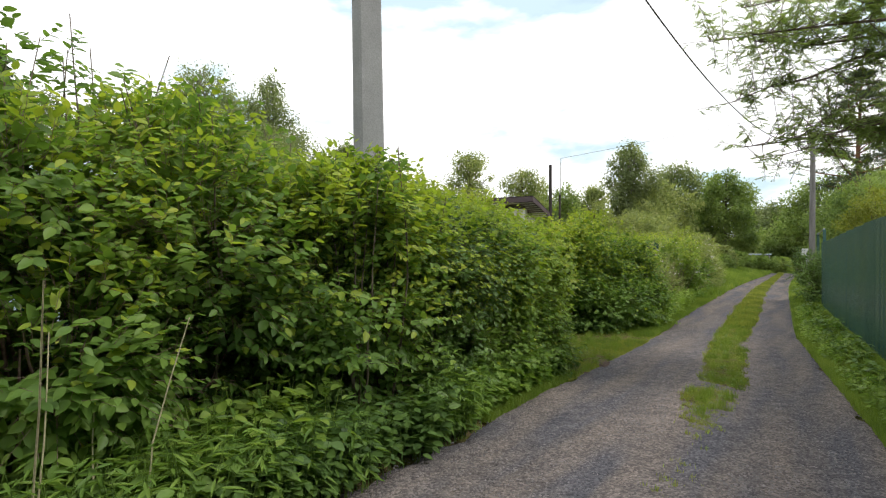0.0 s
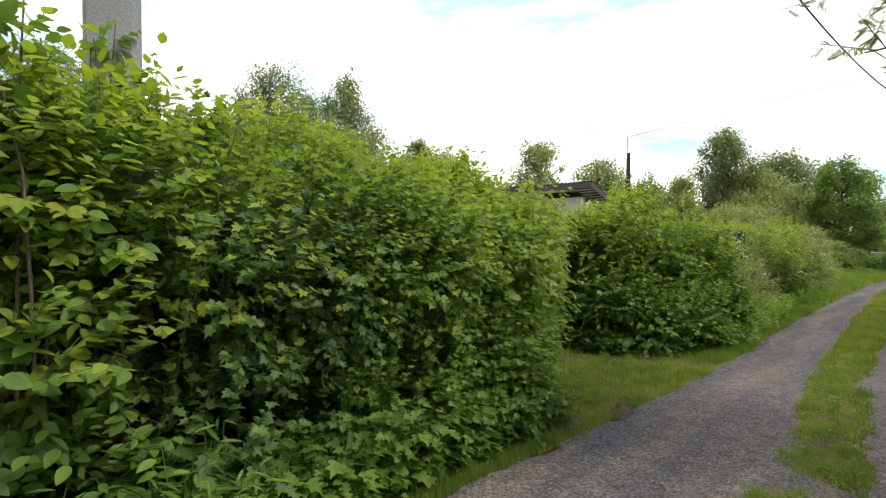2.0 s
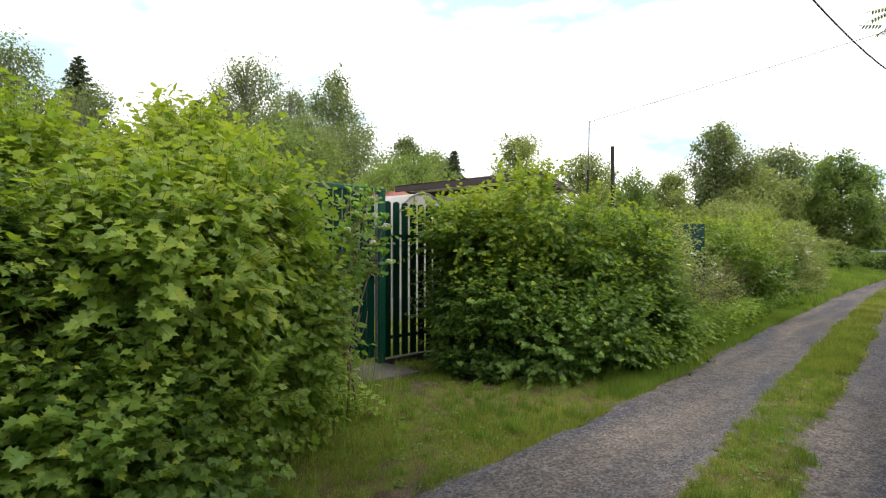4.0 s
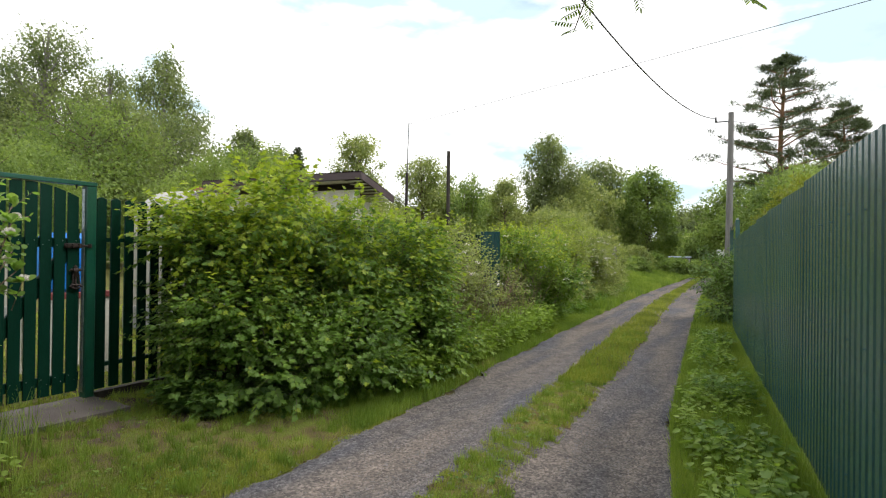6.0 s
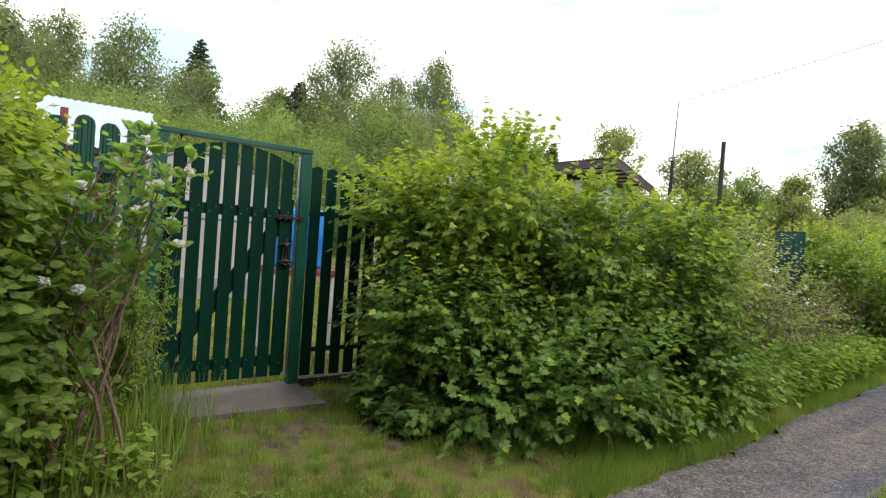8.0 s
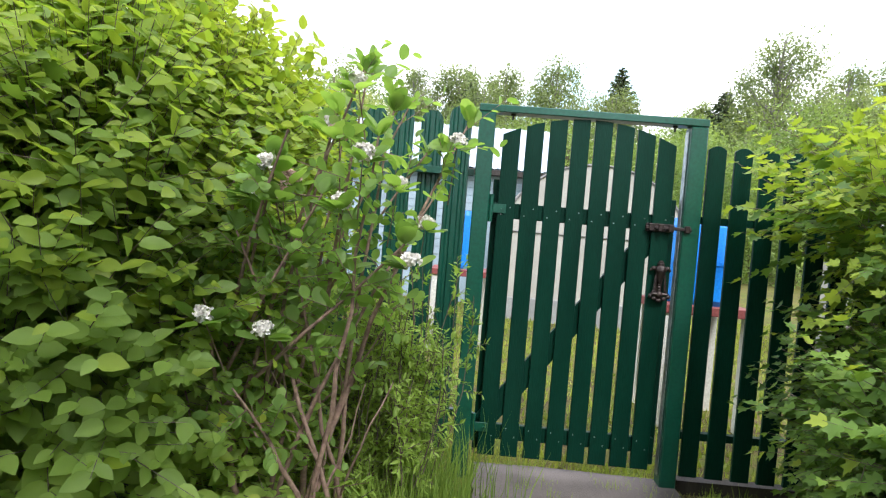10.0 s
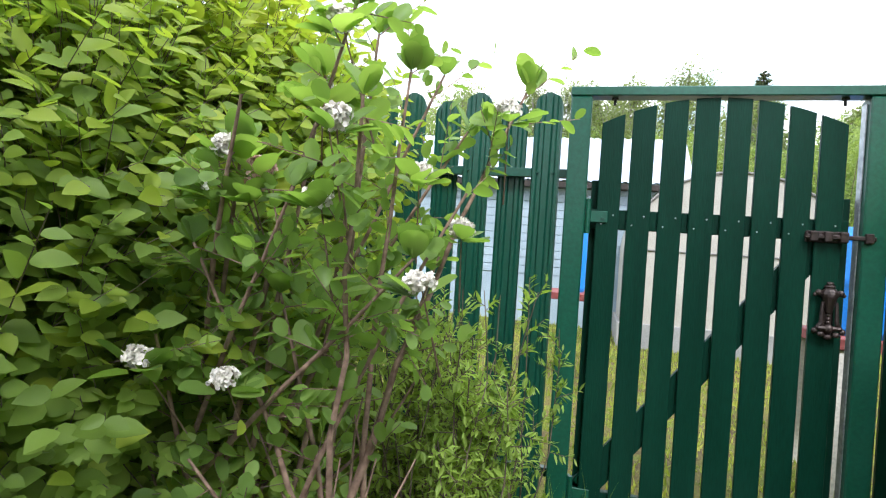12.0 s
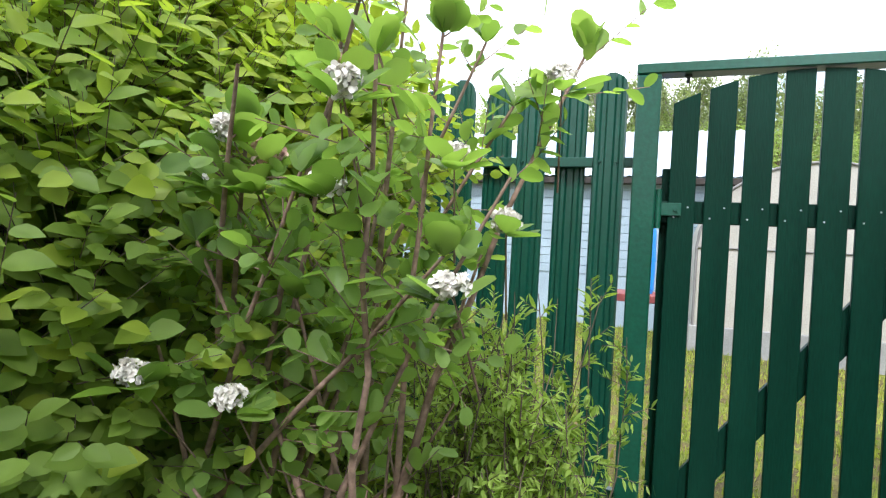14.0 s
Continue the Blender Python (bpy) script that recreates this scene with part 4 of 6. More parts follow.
def flowering_shrub():
    """The shrub with round leaves and white flower heads by the gate post."""
    r = np.random.default_rng(55)
    root = thing("flowering_shrub", (0, 0, 0), "open shrub with rounded leaves and white flower heads beside the gate", "shrub")
    twigs, fol = Soup(), Soup()
    base = np.array([-3.62, 7.62, 0.0])
    # the stems lean away from the hedge towards the gate and carry their leaves on the outer half
    tips = [(-3.3, 8.18, 1.3), (-3.2, 8.1, 1.58), (-3.3, 8.03, 1.78), (-3.66, 8.33, 1.72), (-3.6, 8.2, 1.6), (-3.45, 8.1, 1.7), (-3.3, 7.8, 1.5), (-3.3, 7.7, 1.3), (-3.35, 7.95, 1.66), (-3.5, 8.0, 1.8), (-3.65, 8.12, 1.75), (-3.25, 7.95, 1.42), (-3.3, 7.62, 1.1), (-3.4, 7.85, 1.2), (-3.6, 8.15, 1.3), (-3.3, 7.72, 0.85), (-3.5, 7.6, 1.55), (-3.7, 7.9, 1.7), (-3.2, 7.86, 1.58), (-3.45, 8.24, 1.44)]
    for k, tip in enumerate(tips):
        b = base + np.array([r.normal(0, 0.1), r.normal(0, 0.2), 0.0])
        tip = np.array(tip)
        t = np.linspace(0, 1, 10)[:, None]
        # first upright, then leaning out
        pts = b + (tip - b) * np.concatenate([t ** 1.25, t ** 1.25, t ** 0.95], 1) + np.sin(t * np.pi) * r.normal(0, 0.025, 3) + r.normal(0, 0.006, (10, 3)) * np.sin(t * np.pi)
        one = Soup()
        add_stem(one, pts, np.linspace(0.0115 if k % 3 else 0.015, 0.003, 10), 8)
        one.part("stem", M_BARK_RED, root, smooth=True)
        for f in np.concatenate([r.uniform(0.62, 1.0, 9), r.uniform(0.25, 0.62, 2)]):
            p = np.array([np.interp(f, np.linspace(0, 1, 10), pts[:, j]) for j in range(3)])
            o = unit(r.normal(0, 1, 3) * np.array([1, 1, 0.25]))[None]
            shoots(r, fol, twigs, p[None], o, 0.15, 0.056, ROUND, 6, 0.5, droop=0.0)
        # a long bare side branch low on every second stem
        if k % 2:
            a = np.array([np.interp(0.35, np.linspace(0, 1, 10), pts[:, j]) for j in range(3)])
            add_stem(twigs, bent(a, a + np.array([r.uniform(-0.1, 0.25), r.uniform(-0.3, 0.35), r.uniform(0.25, 0.5)]), r, 0.05, 6), np.linspace(0.005, 0.002, 6), 5)
    heads = []
    for (x, y, z, pink) in FLOWER_HEADS:
        p = np.array([x + 0.04, y, z])
        a = p + np.array([-0.15, r.normal(0, 0.05), -0.2])
        add_twigs(twigs, a[None], p[None], 0.003)
        a0 = r.random(7) * 6.28
        al = np.stack([np.cos(a0), np.sin(a0), r.uniform(0, 0.9, 7)], -1)
        add_leaves(fol, ROUND, np.repeat(p[None] - np.array([0, 0, 0.03]), 7, 0) + al * 0.015, al, np.array([0, 0, 1.0]) + r.normal(0, 0.3, (7, 3)), r.uniform(0.055, 0.085, 7))
        heads.append(p)
    # upright whorls of larger leaves at the shoot tips
    for tip in tips[:14]:
        a0 = r.random(6) * 6.28
        al = np.stack([np.cos(a0), np.sin(a0), r.uniform(0.5, 2.2, 6)], -1)
        add_leaves(fol, ROUND, np.repeat(np.array(tip)[None], 6, 0), al, -al * np.array([1, 1, 0]) + np.array([0, 0, 0.8]), r.uniform(0.055, 0.085, 6))
    twigs.part("twig_growth", M_BARK_RED, root, kind="stuff")
    fol.part("foliage", M_LEAF_ROUND, root, kind="stuff")
    for (x, y, z, pink), p in zip(FLOWER_HEADS, heads):
        fl = Soup()
        m = 60
        off = unit(r.normal(0, 1, (m, 3)) + np.array([0.5, 0, 0.5])) * np.array([0.028, 0.028, 0.021]) * r.uniform(0.7, 1, (m, 1))
        for _ in range(4):
            add_leaves(fl, ROUND, p + off, unit(r.normal(0, 1, (m, 3)) + np.array([0, 0, 0.3])), unit(off) + r.normal(0, 0.5, (m, 3)), 0.0105, 1.3)
        fl.part("flower_head", M_BUD if pink else M_BLOSSOM, root, "pink-tinged flower cluster" if pink else "white flower cluster")
    # the fine-leaved shoots in front of the pickets
    root = thing("willow_shoots", (0, 0, 0), "fresh fine-leaved upright shoots in front of the steel pickets", "shrub")
    fol, tw = Soup(), Soup()
    for i in range(150):
        b = np.array([-4.3 + r.normal(0, 0.1), 8.03 + r.normal(0, 0.1), 0.0])
        tip = b + np.array([r.normal(0.15, 0.1), r.normal(0.02, 0.1), r.uniform(0.35, 1.2)])
        pts = bent(b, tip, r, 0.04, 7)
        add_stem(tw, pts, np.linspace(0.004, 0.0015, 7), 5)
        f = r.uniform(0.25, 1, 15)
        q = np.stack([np.interp(f, np.linspace(0, 1, 7), pts[:, j]) for j in range(3)], -1)
        shoots(r, fol, tw, q, unit(r.normal(0, 1, (15, 3))), 0.085, 0.045, SLIM, 9, 0.6, droop=0.0)
    tw.part("shoot_growth", M_BARK, root, kind="stuff")
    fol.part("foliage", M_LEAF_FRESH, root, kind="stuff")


# ---- gate and fences ----
def picket_shape(y0, w, z0, z1, x, thick, top):
    """A board with a shaped top; top gives the height over its width."""
    bm = bmesh.new()
    k = 7
    ys = [y0 + w * i / (k - 1) for i in range(k)]
    prof = [(y0, z0), (y0 + w, z0)] + [(yy, top(yy)) for yy in reversed(ys)]
    front = [bm.verts.new((x + thick, a, b)) for a, b in prof]
    back = [bm.verts.new((x, a, b)) for a, b in prof]
    bm.faces.new(front)
    bm.faces.new(back[::-1])
    for i in range(len(prof)):
        j = (i + 1) % len(prof)
        bm.faces.new((front[j], front[i], back[i], back[j]))
    bmesh.ops.recalc_face_normals(bm, faces=bm.faces)
    bmesh.ops.bevel(bm, geom=[e for e in bm.edges if abs(e.verts[0].co.x - e.verts[1].co.x) < 1e-6], offset=0.0025, segments=1, affect="EDGES")
    return bm


def gate():
    g = thing("wooden_gate", (0, 0, 0), "closed dark green picket gate with arched top and iron knocker", "gate")
    arch = lambda y: 2.014 - 0.5 * abs(y - 8.985) ** 2
    lefts = (8.513, 8.639, 8.765, 8.887, 9.008, 9.126, 9.242, 9.357)
    for y0 in lefts:
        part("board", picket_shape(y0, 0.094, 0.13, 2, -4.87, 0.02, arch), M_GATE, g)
    for z in (1.445, 0.215):
        bm = bmesh.new()
        bar(bm, -4.905, -4.872, 8.48, 9.48, z, z + 0.085, 0.003)
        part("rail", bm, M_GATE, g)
    bm = bmesh.new()
    for y0, z0, y1, z1 in ((8.53, 0.3, 9.4, 1.45),):
        d = Vector((0, z1 - z0, -(y1 - y0))).normalized() * 0.055
        pts = [Vector((0, y0, z0)) + d, Vector((0, y0, z0)) - d, Vector((0, y1, z1)) - d, Vector((0, y1, z1)) + d]
        f = [bm.verts.new(p + Vector((-4.874, 0, 0))) for p in pts]
        b = [bm.verts.new(p + Vector((-4.9, 0, 0))) for p in pts]
        bm.faces.new(f)
        bm.faces.new(b[::-1])
        for i in range(4):
            bm.faces.new((f[i], b[i], b[(i + 1) % 4], f[(i + 1) % 4]))
        bmesh.ops.recalc_face_normals(bm, faces=bm.faces)
    part("brace", bm, M_GATE, g)
    for y0, top in ((8.485, 1.66), (9.405, 1.62)):
        bm = bmesh.new()
        bar(bm, -4.935, -4.907, y0, y0 + 0.09, 0.14, top, 0.003)
        part("stile", bm, M_GATE, g)
    for z in (1.47, 0.26):
        bm = bmesh.new()
        bar(bm, -4.868, -4.846, 8.43, 8.475, z - 0.05, z + 0.1, 0.003)
        rod(bm, (-4.84, 8.478, z - 0.05), (-4.84, 8.478, z + 0.1), 0.011)
        bar(bm, -4.85, -4.842, 8.48, 8.56, z, z + 0.05, 0.002)
        rod(bm, (-4.84, 8.54, z + 0.025), (-4.832, 8.54, z + 0.025), 0.008)
        part("hinge", bm, M_GATE_FRAME, g)
    latch = bmesh.new()
    bar(latch, -4.846, -4.838, 9.32, 9.47, 1.437, 1.482, 0.003)
    bar(latch, -4.836, -4.818, 9.315, 9.56, 1.45, 1.468, 0.004)
    for y in (9.345, 9.395, 9.45, 9.535):
        bar(latch, -4.838, -4.812, y - 0.014, y + 0.014, 1.44, 1.479, 0.003)
    part("latch", latch, M_IRON, g, "dark iron sliding bolt")
    kn = bmesh.new()
    y, x = 9.417, -4.846

    def knob(dy, dx, z, radius, squash=1.0):
        bmesh.ops.create_uvsphere(kn, u_segments=10, v_segments=8, radius=radius, matrix=Matrix.Translation((x + dx, y + dy, z)) @ Matrix.Diagonal((0.8, 1, squash, 1)))

    bar(kn, x, x + 0.01, y - 0.02, y + 0.02, 1.075, 1.25, 0.008)
    knob(0, 0.014, 1.276, 0.014, 0.6)
    knob(0, 0.014, 1.264, 0.021, 0.5)
    knob(0, 0.018, 1.235, 0.033, 0.8)
    knob(0, 0.03, 1.228, 0.02, 1.2)
    rod(kn, (x + 0.02, y, 1.225), (x + 0.018, y, 1.165), 0.026, 0.012)
    for s in (-1, 1):
        knob(s * 0.038, 0.016, 1.24, 0.014, 0.9)
        knob(s * 0.05, 0.014, 1.232, 0.008)
        rod(kn, (x + 0.022, y + s * 0.024, 1.205), (x + 0.026, y + s * 0.028, 1.12), 0.006, 0.009, 8)
        rod(kn, (x + 0.026, y + s * 0.028, 1.12), (x + 0.026, y + s * 0.044, 1.098), 0.009, 0.007, 8)
        knob(s * 0.048, 0.024, 1.09, 0.012)
        knob(s * 0.026, 0.026, 1.078, 0.014, 0.8)
    for i in range(6):
        knob(0, 0.016, 1.18 - 0.014 * i, 0.0085)
    rod(kn, (x + 0.026, y - 0.04, 1.102), (x + 0.026, y + 0.04, 1.102), 0.01, 0.01, 8)
    knob(0, 0.026, 1.1, 0.018)
    knob(0, 0.02, 1.068, 0.016, 0.7)
    part("knocker", kn, M_IRON, g, "ornate brown cast-iron knocker")
    nail = bolt_mesh("nail", 0.0035, 0.002, M_STEEL)
    for i in range(8):
        for z in (1.465, 1.505, 0.24, 0.285):
            yy = lefts[i] + (0.022 if z in (1.465, 0.285) else 0.07)
            put("nail", nail, g, (-4.85, yy, z))
    f = thing("gate_frame", (0, 0, 0), "green welded steel tube frame around the gate", "gate frame")
    for y0, y1 in ((8.375, 8.465), (9.515, 9.605)):
        bm = bmesh.new()
        bar(bm, -4.92, -4.83, y0, y1, -0.1, 2.014, 0.006)
        part("post", bm, M_GATE_FRAME, f)
    bm = bmesh.new()
    bar(bm, -4.92, -4.83, 8.372, 9.608, 2.017, 2.057, 0.004)
    part("lintel", bm, M_GATE_FRAME, f)
    for y in (8.56, 9.44):
        bm = bmesh.new()
        rod(bm, (-4.875, y, 2.018), (-4.875, y, 1.985), 0.006)
        rod(bm, (-4.875, y, 2.018), (-4.875, y, 2.008), 0.014)
        part("hook", bm, M_TYRE, f)
    bm = bmesh.new()
    bar(bm, -4.9, -4.86, 9.508, 9.513, 0.1, 1.99)
    part("stop_strip", bm, M_STEEL, f)


def bolt_mesh(name, radius, length, mat):
    bm = bmesh.new()
    rod(bm, (0, 0, 0), (length, 0, 0), radius, radius * 0.8, 8)
    me = bpy.data.meshes.new(name)
    bm.to_mesh(me)
    bm.free()
    me.materials.append(mat)
    return me


def put(name, me, parent, at, turn=0):
    ob = new(name, me)
    ob.parent = parent
    ob.matrix_world = pose(*at, 0, 0, turn)


def steel_picket_mesh(height, width):
    """A pressed steel picket with ribs and a rounded top."""
    prof = [(-0.5, 0.0), (-0.44, 0.012), (-0.34, 0.012), (-0.28, 0.004), (-0.16, 0.004), (-0.1, 0.016), (0.1, 0.016), (0.16, 0.004), (0.28, 0.004), (0.34, 0.012), (0.44, 0.012), (0.5, 0.0)]
    bm = bmesh.new()
    rows = []
    for side, dx in ((1, 0.0), (-1, -0.0015)):
        low = [bm.verts.new((p[1] + dx, p[0] * width, 0)) for p in prof]
        mid = [bm.verts.new((p[1] + dx, p[0] * width, height - width * 0.5)) for p in prof]
        top = [bm.verts.new((p[1] + dx, p[0] * width, height - width * 0.5 * (1 - math.sqrt(max(0.0, 1 - (2 * p[0]) ** 2))))) for p in prof]
        for a, b in ((low, mid), (mid, top)):
            for i in range(len(prof) - 1):
                if (a[i].co - b[i].co).length > 1e-5 or (a[i + 1].co - b[i + 1].co).length > 1e-5:
                    q = [a[i], a[i + 1], b[i + 1], b[i]]
                    bm.faces.new(q if side > 0 else q[::-1])
        rows.append((low, top))
    bmesh.ops.remove_doubles(bm, verts=bm.verts, dist=0.0002)
    me = bpy.data.meshes.new("picket")
    bm.to_mesh(me)
    bm.free()
    me.materials.append(M_STEEL_GREEN)
    return me


def picket_fences():
    f = thing("steel_picket_fence", (0, 0, 0), "green pressed steel picket fence with rounded tops", "fence")
    me = steel_picket_mesh(1.935, 0.128)
    def pickets(parent, ys, x, z, back=False):
        for y in ys:
            ob = new("picket", me)
            ob.parent = parent
            ob.matrix_world = pose(x, y, z, 0, 0, 180 if back else 0)
    pickets(f, [8.275 - 0.325 * i for i in range(35)], -4.93, 0.12)
    pickets(f, [8.112 - 0.325 * i for i in range(34)], -4.985, 0.1, True)
    for z in (0.3, 1.67):
        bm = bmesh.new()
        bar(bm, -4.978, -4.938, -3.2, 8.37, z, z + 0.04, 0.002)
        part("rail", bm, M_STEEL_GREEN, f)
    bolt = bolt_mesh("bolt", 0.006, 0.018, M_STEEL_GREEN)
    for i in range(35):
        for z in (0.32, 1.69):
            for s in (-0.035, 0.035):
                y = 8.275 - 0.325 * i + s
                put("bolt", bolt, f, (-4.93, y, z))
    for y in (5.9, 3.3, 0.8, -1.8):
        bm = bmesh.new()
        bar(bm, -5.05, -4.99, y, y + 0.06, -0.05, 1.9, 0.003)
        part("post", bm, M_STEEL_GREEN, f)
    n = thing("picket_fence", (0, 0, 0), "dark green picket fence half hidden behind the hedge", "fence")
    shape = picket_shape(-0.048, 0.096, 0, 2, 0, 0.02, lambda q: 1.83 - 9.0 * q * q)
    me2 = bpy.data.meshes.new("picket")
    shape.to_mesh(me2)
    shape.free()
    me2.materials.append(M_GATE)
    for i in range(70):
        ob = new("picket", me2)
        ob.parent = n
        y = 9.685 + 0.142 * i
        ob.matrix_world = pose(-4.9, y, 0.13 + float(ground_z(0, y)))
    for z in (0.3, 1.5):
        for i in range(10):
            y0 = 9.61 + i * 1.0
            bm = bmesh.new()
            bar(bm, -4.945, -4.905, y0, y0 + 0.998, z - 0.01 * i, z + 0.04 - 0.01 * i)
            part("rail", bm, M_GATE, n)
    bm = bmesh.new()
    bar(bm, -5.0, -4.92, 9.62, 19.5, -0.25, 0.06)
    part("kickboard", bm, M_WOOD_DARK, n, "dark brown board along the ground")


def metal_fence():
    f = thing("metal_fence", (0, 0, 0), "tall dark green corrugated steel fence along the lane", "fence")
    pitch, depth = 0.115, 0.042
    bolt = bolt_mesh("bolt", 0.0055, 0.009, M_SHEET)
    y = -7.0
    panel = 0
    slope = math.hypot(1, 0.072)
    r = random.Random(4)
    while y < 18.7:
        n = 10
        dy = pitch * n / slope
        bm = bmesh.new()
        z0, z1 = float(ground_z(0, y + dy / 2)) + 0.06, float(np.interp(y + dy / 2, (-8, 4.6, 10.8, 18.9), (2.27, 2.08, 2.0, 1.78))) + r.uniform(-0.008, 0.008)
        off = 0.0
        pts = []
        for i in range(n):
            for u, d in ((0.0, 0), (0.6, 0), (0.67, depth), (0.93, depth), (1.0, 0)):
                pts.append(((i + u) * pitch / slope, d))
        pts = [p for k, p in enumerate(pts) if k == 0 or p[0] - pts[k - 1][0] > 1e-6]
        for side, extra in ((0, 0.0), (1, 0.0015)):
            lo, hi = [], []
            for dyy, d in pts:
                yy = y + dyy
                xx = float(fence_x(yy)) + d + extra + 0.0035 * (panel % 2)
                lo.append(bm.verts.new((xx, yy, z0)))
                hi.append(bm.verts.new((xx, yy, z1)))
            for i in range(len(pts) - 1):
                q = [lo[i], lo[i + 1], hi[i + 1], hi[i]]
                bm.faces.new(q if side else q[::-1])
        part("panel", bm, M_SHEET, f)
        for k in (1, 4, 7):
            yy = y + (k + 0.3) * pitch / slope
            for z in (0.35, 1.05, 1.7):
                put("bolt", bolt, f, (float(fence_x(yy)) - 0.007, yy, z0 + z - 0.06))
        y += dy
        panel += 1
    for i in range(11):
        yy = -6.5 + 2.5 * i
        g = float(ground_z(0, yy))
        bm = bmesh.new()
        bar(bm, float(fence_x(yy)) + 0.085, float(fence_x(yy)) + 0.145, yy, yy + 0.06, g - 0.1, g + 1.72, 0.003)
        part("post", bm, M_STEEL_GREEN, f)
    for z in (0.3, 1.0, 1.6):
        s = Soup()
        ys = np.linspace(-7, 18.7, 60)
        add_stem(s, np.stack([fence_x(ys) + 0.062, ys, z + ground_z(0, ys)], -1), [0.02] * 60, 4)
        s.part("rail", M_STEEL_GREEN, f)
    g = thing("metal_fence_gate", (0, 0, 0), "green steel gate posts with a top bar beside the metal fence", "gate frame")
    z = float(ground_z(0, 19.5))
    for yy, xx in ((19.0, 0.52), (22.4, 0.4)):
        bm = bmesh.new()
        bar(bm, xx, xx + 0.08, yy, yy + 0.08, z - 0.05, z + 2.25, 0.004)
        part("post", bm, M_SHEET, g)
    bm = bmesh.new()
    rod(bm, (0.56, 19.04, z + 2.27), (0.44, 22.44, z + 2.2), 0.025, sides=8)
    part("top_bar", bm, M_STEEL, g)


def slab():
    ob = thing("concrete_slab", (0, 0, 0), "worn flat concrete slab laid in the grass before the gate", "slab")
    bm = bmesh.new()
    corners = [(-4.93, 8.5), (-4.36, 8.49), (-4.3, 9.62), (-4.93, 9.6)]
    pts = []
    r = random.Random(9)
    for i in range(4):
        a, b = Vector(corners[i]), Vector(corners[(i + 1) % 4])
        for k in range(7):
            p = a.lerp(b, k / 7)
            pts.append((p.x + r.uniform(-0.012, 0.012), p.y + r.uniform(-0.012, 0.012)))
    top = [bm.verts.new((x, y, 0.022 + 0.05 * (-4.3 - x))) for x, y in pts]
    low = [bm.verts.new((x, y, -0.1)) for x, y in pts]
    bm.faces.new(top)
    for i in range(len(pts)):
        j = (i + 1) % len(pts)
        bm.faces.new((top[i], low[i], low[j], top[j]))
    bmesh.ops.recalc_face_normals(bm, faces=bm.faces)
    part("top", bm, M_SLAB, ob)


def soil_patches():
    """Trodden bare earth by the slab."""
    r = np.random.default_rng(62)
    root = thing("bare_soil", (0, 0, 0), "trodden bare brown soil showing through the grass", "soil", kind="stuff")
    spots = [(-3.95, 9.3, 0.26, 0.3), (-3.7, 9.0, 0.16, 0.22), (-2.35, 6.5, 0.2, 0.35), (-2.2, 7.2, 0.14, 0.3), (-3.6, 9.75, 0.4, 0.2), (-4.6, 9.85, 0.4, 0.15)]
    for k, (x, y, rx, ry) in enumerate(spots):
        n, m = 26, 6
        a = np.linspace(0, 2 * np.pi, n, endpoint=False)
        rad = 1 + 0.25 * np.sin(a * 3 + k) + 0.15 * np.sin(a * 7 + 2 * k) + r.normal(0, 0.09, n)
        f = np.linspace(0, 1, m)[:, None]
        px, py = x + f * rx * rad * np.cos(a), y + f * ry * rad * np.sin(a)
        z = ground_z(px, py) + 0.03 - 0.03 * f ** 2 + r.normal(0, 0.0015, px.shape)
        s = Soup()
        idx = np.arange(n * m).reshape(m, n)
        s.add(np.stack([px, py, z], -1), [np.stack([idx[:-1], np.roll(idx[:-1], -1, 1), np.roll(idx[1:], -1, 1), idx[1:]], -1).reshape(-1, 4)[:, ::-1]])
        s.part("patch", M_SOIL, root, smooth=True)


# ---- poles and wires ----
def tapered_box(bm, a, b, w0, w1, d0, d1, turn):
    vs = []
    for p, w, d in ((a, w0, d0), (b, w1, d1)):
        c, s = math.cos(turn), math.sin(turn)
        cut = 0.18
        ring = []
        for ux, uy in ((-1 + cut, -1), (1 - cut, -1), (1, -1 + cut), (1, 1 - cut), (1 - cut, 1), (-1 + cut, 1), (-1, 1 - cut), (-1, -1 + cut)):
            x, y = ux * w / 2, uy * d / 2
            ring.append(bm.verts.new((p[0] + x * c - y * s, p[1] + x * s + y * c, p[2])))
        vs.append(ring)
    for i in range(8):
        j = (i + 1) % 8
        bm.faces.new((vs[0][i], vs[0][j], vs[1][j], vs[1][i]))
    bm.faces.new(vs[1])
    bm.faces.new(vs[0][::-1])


def cable(name, label, a, b, sag, radius, parent=None):
    pts = [Vector(a).lerp(Vector(b), t / 24) - Vector((0, 0, 4 * sag * (t / 24) * (1 - t / 24))) for t in range(25)]
    s = Soup()
    add_stem(s, [tuple(p) for p in pts], [radius] * 25, 5)
    return tagged(s.part(name, M_WIRE, None), label, "cable")


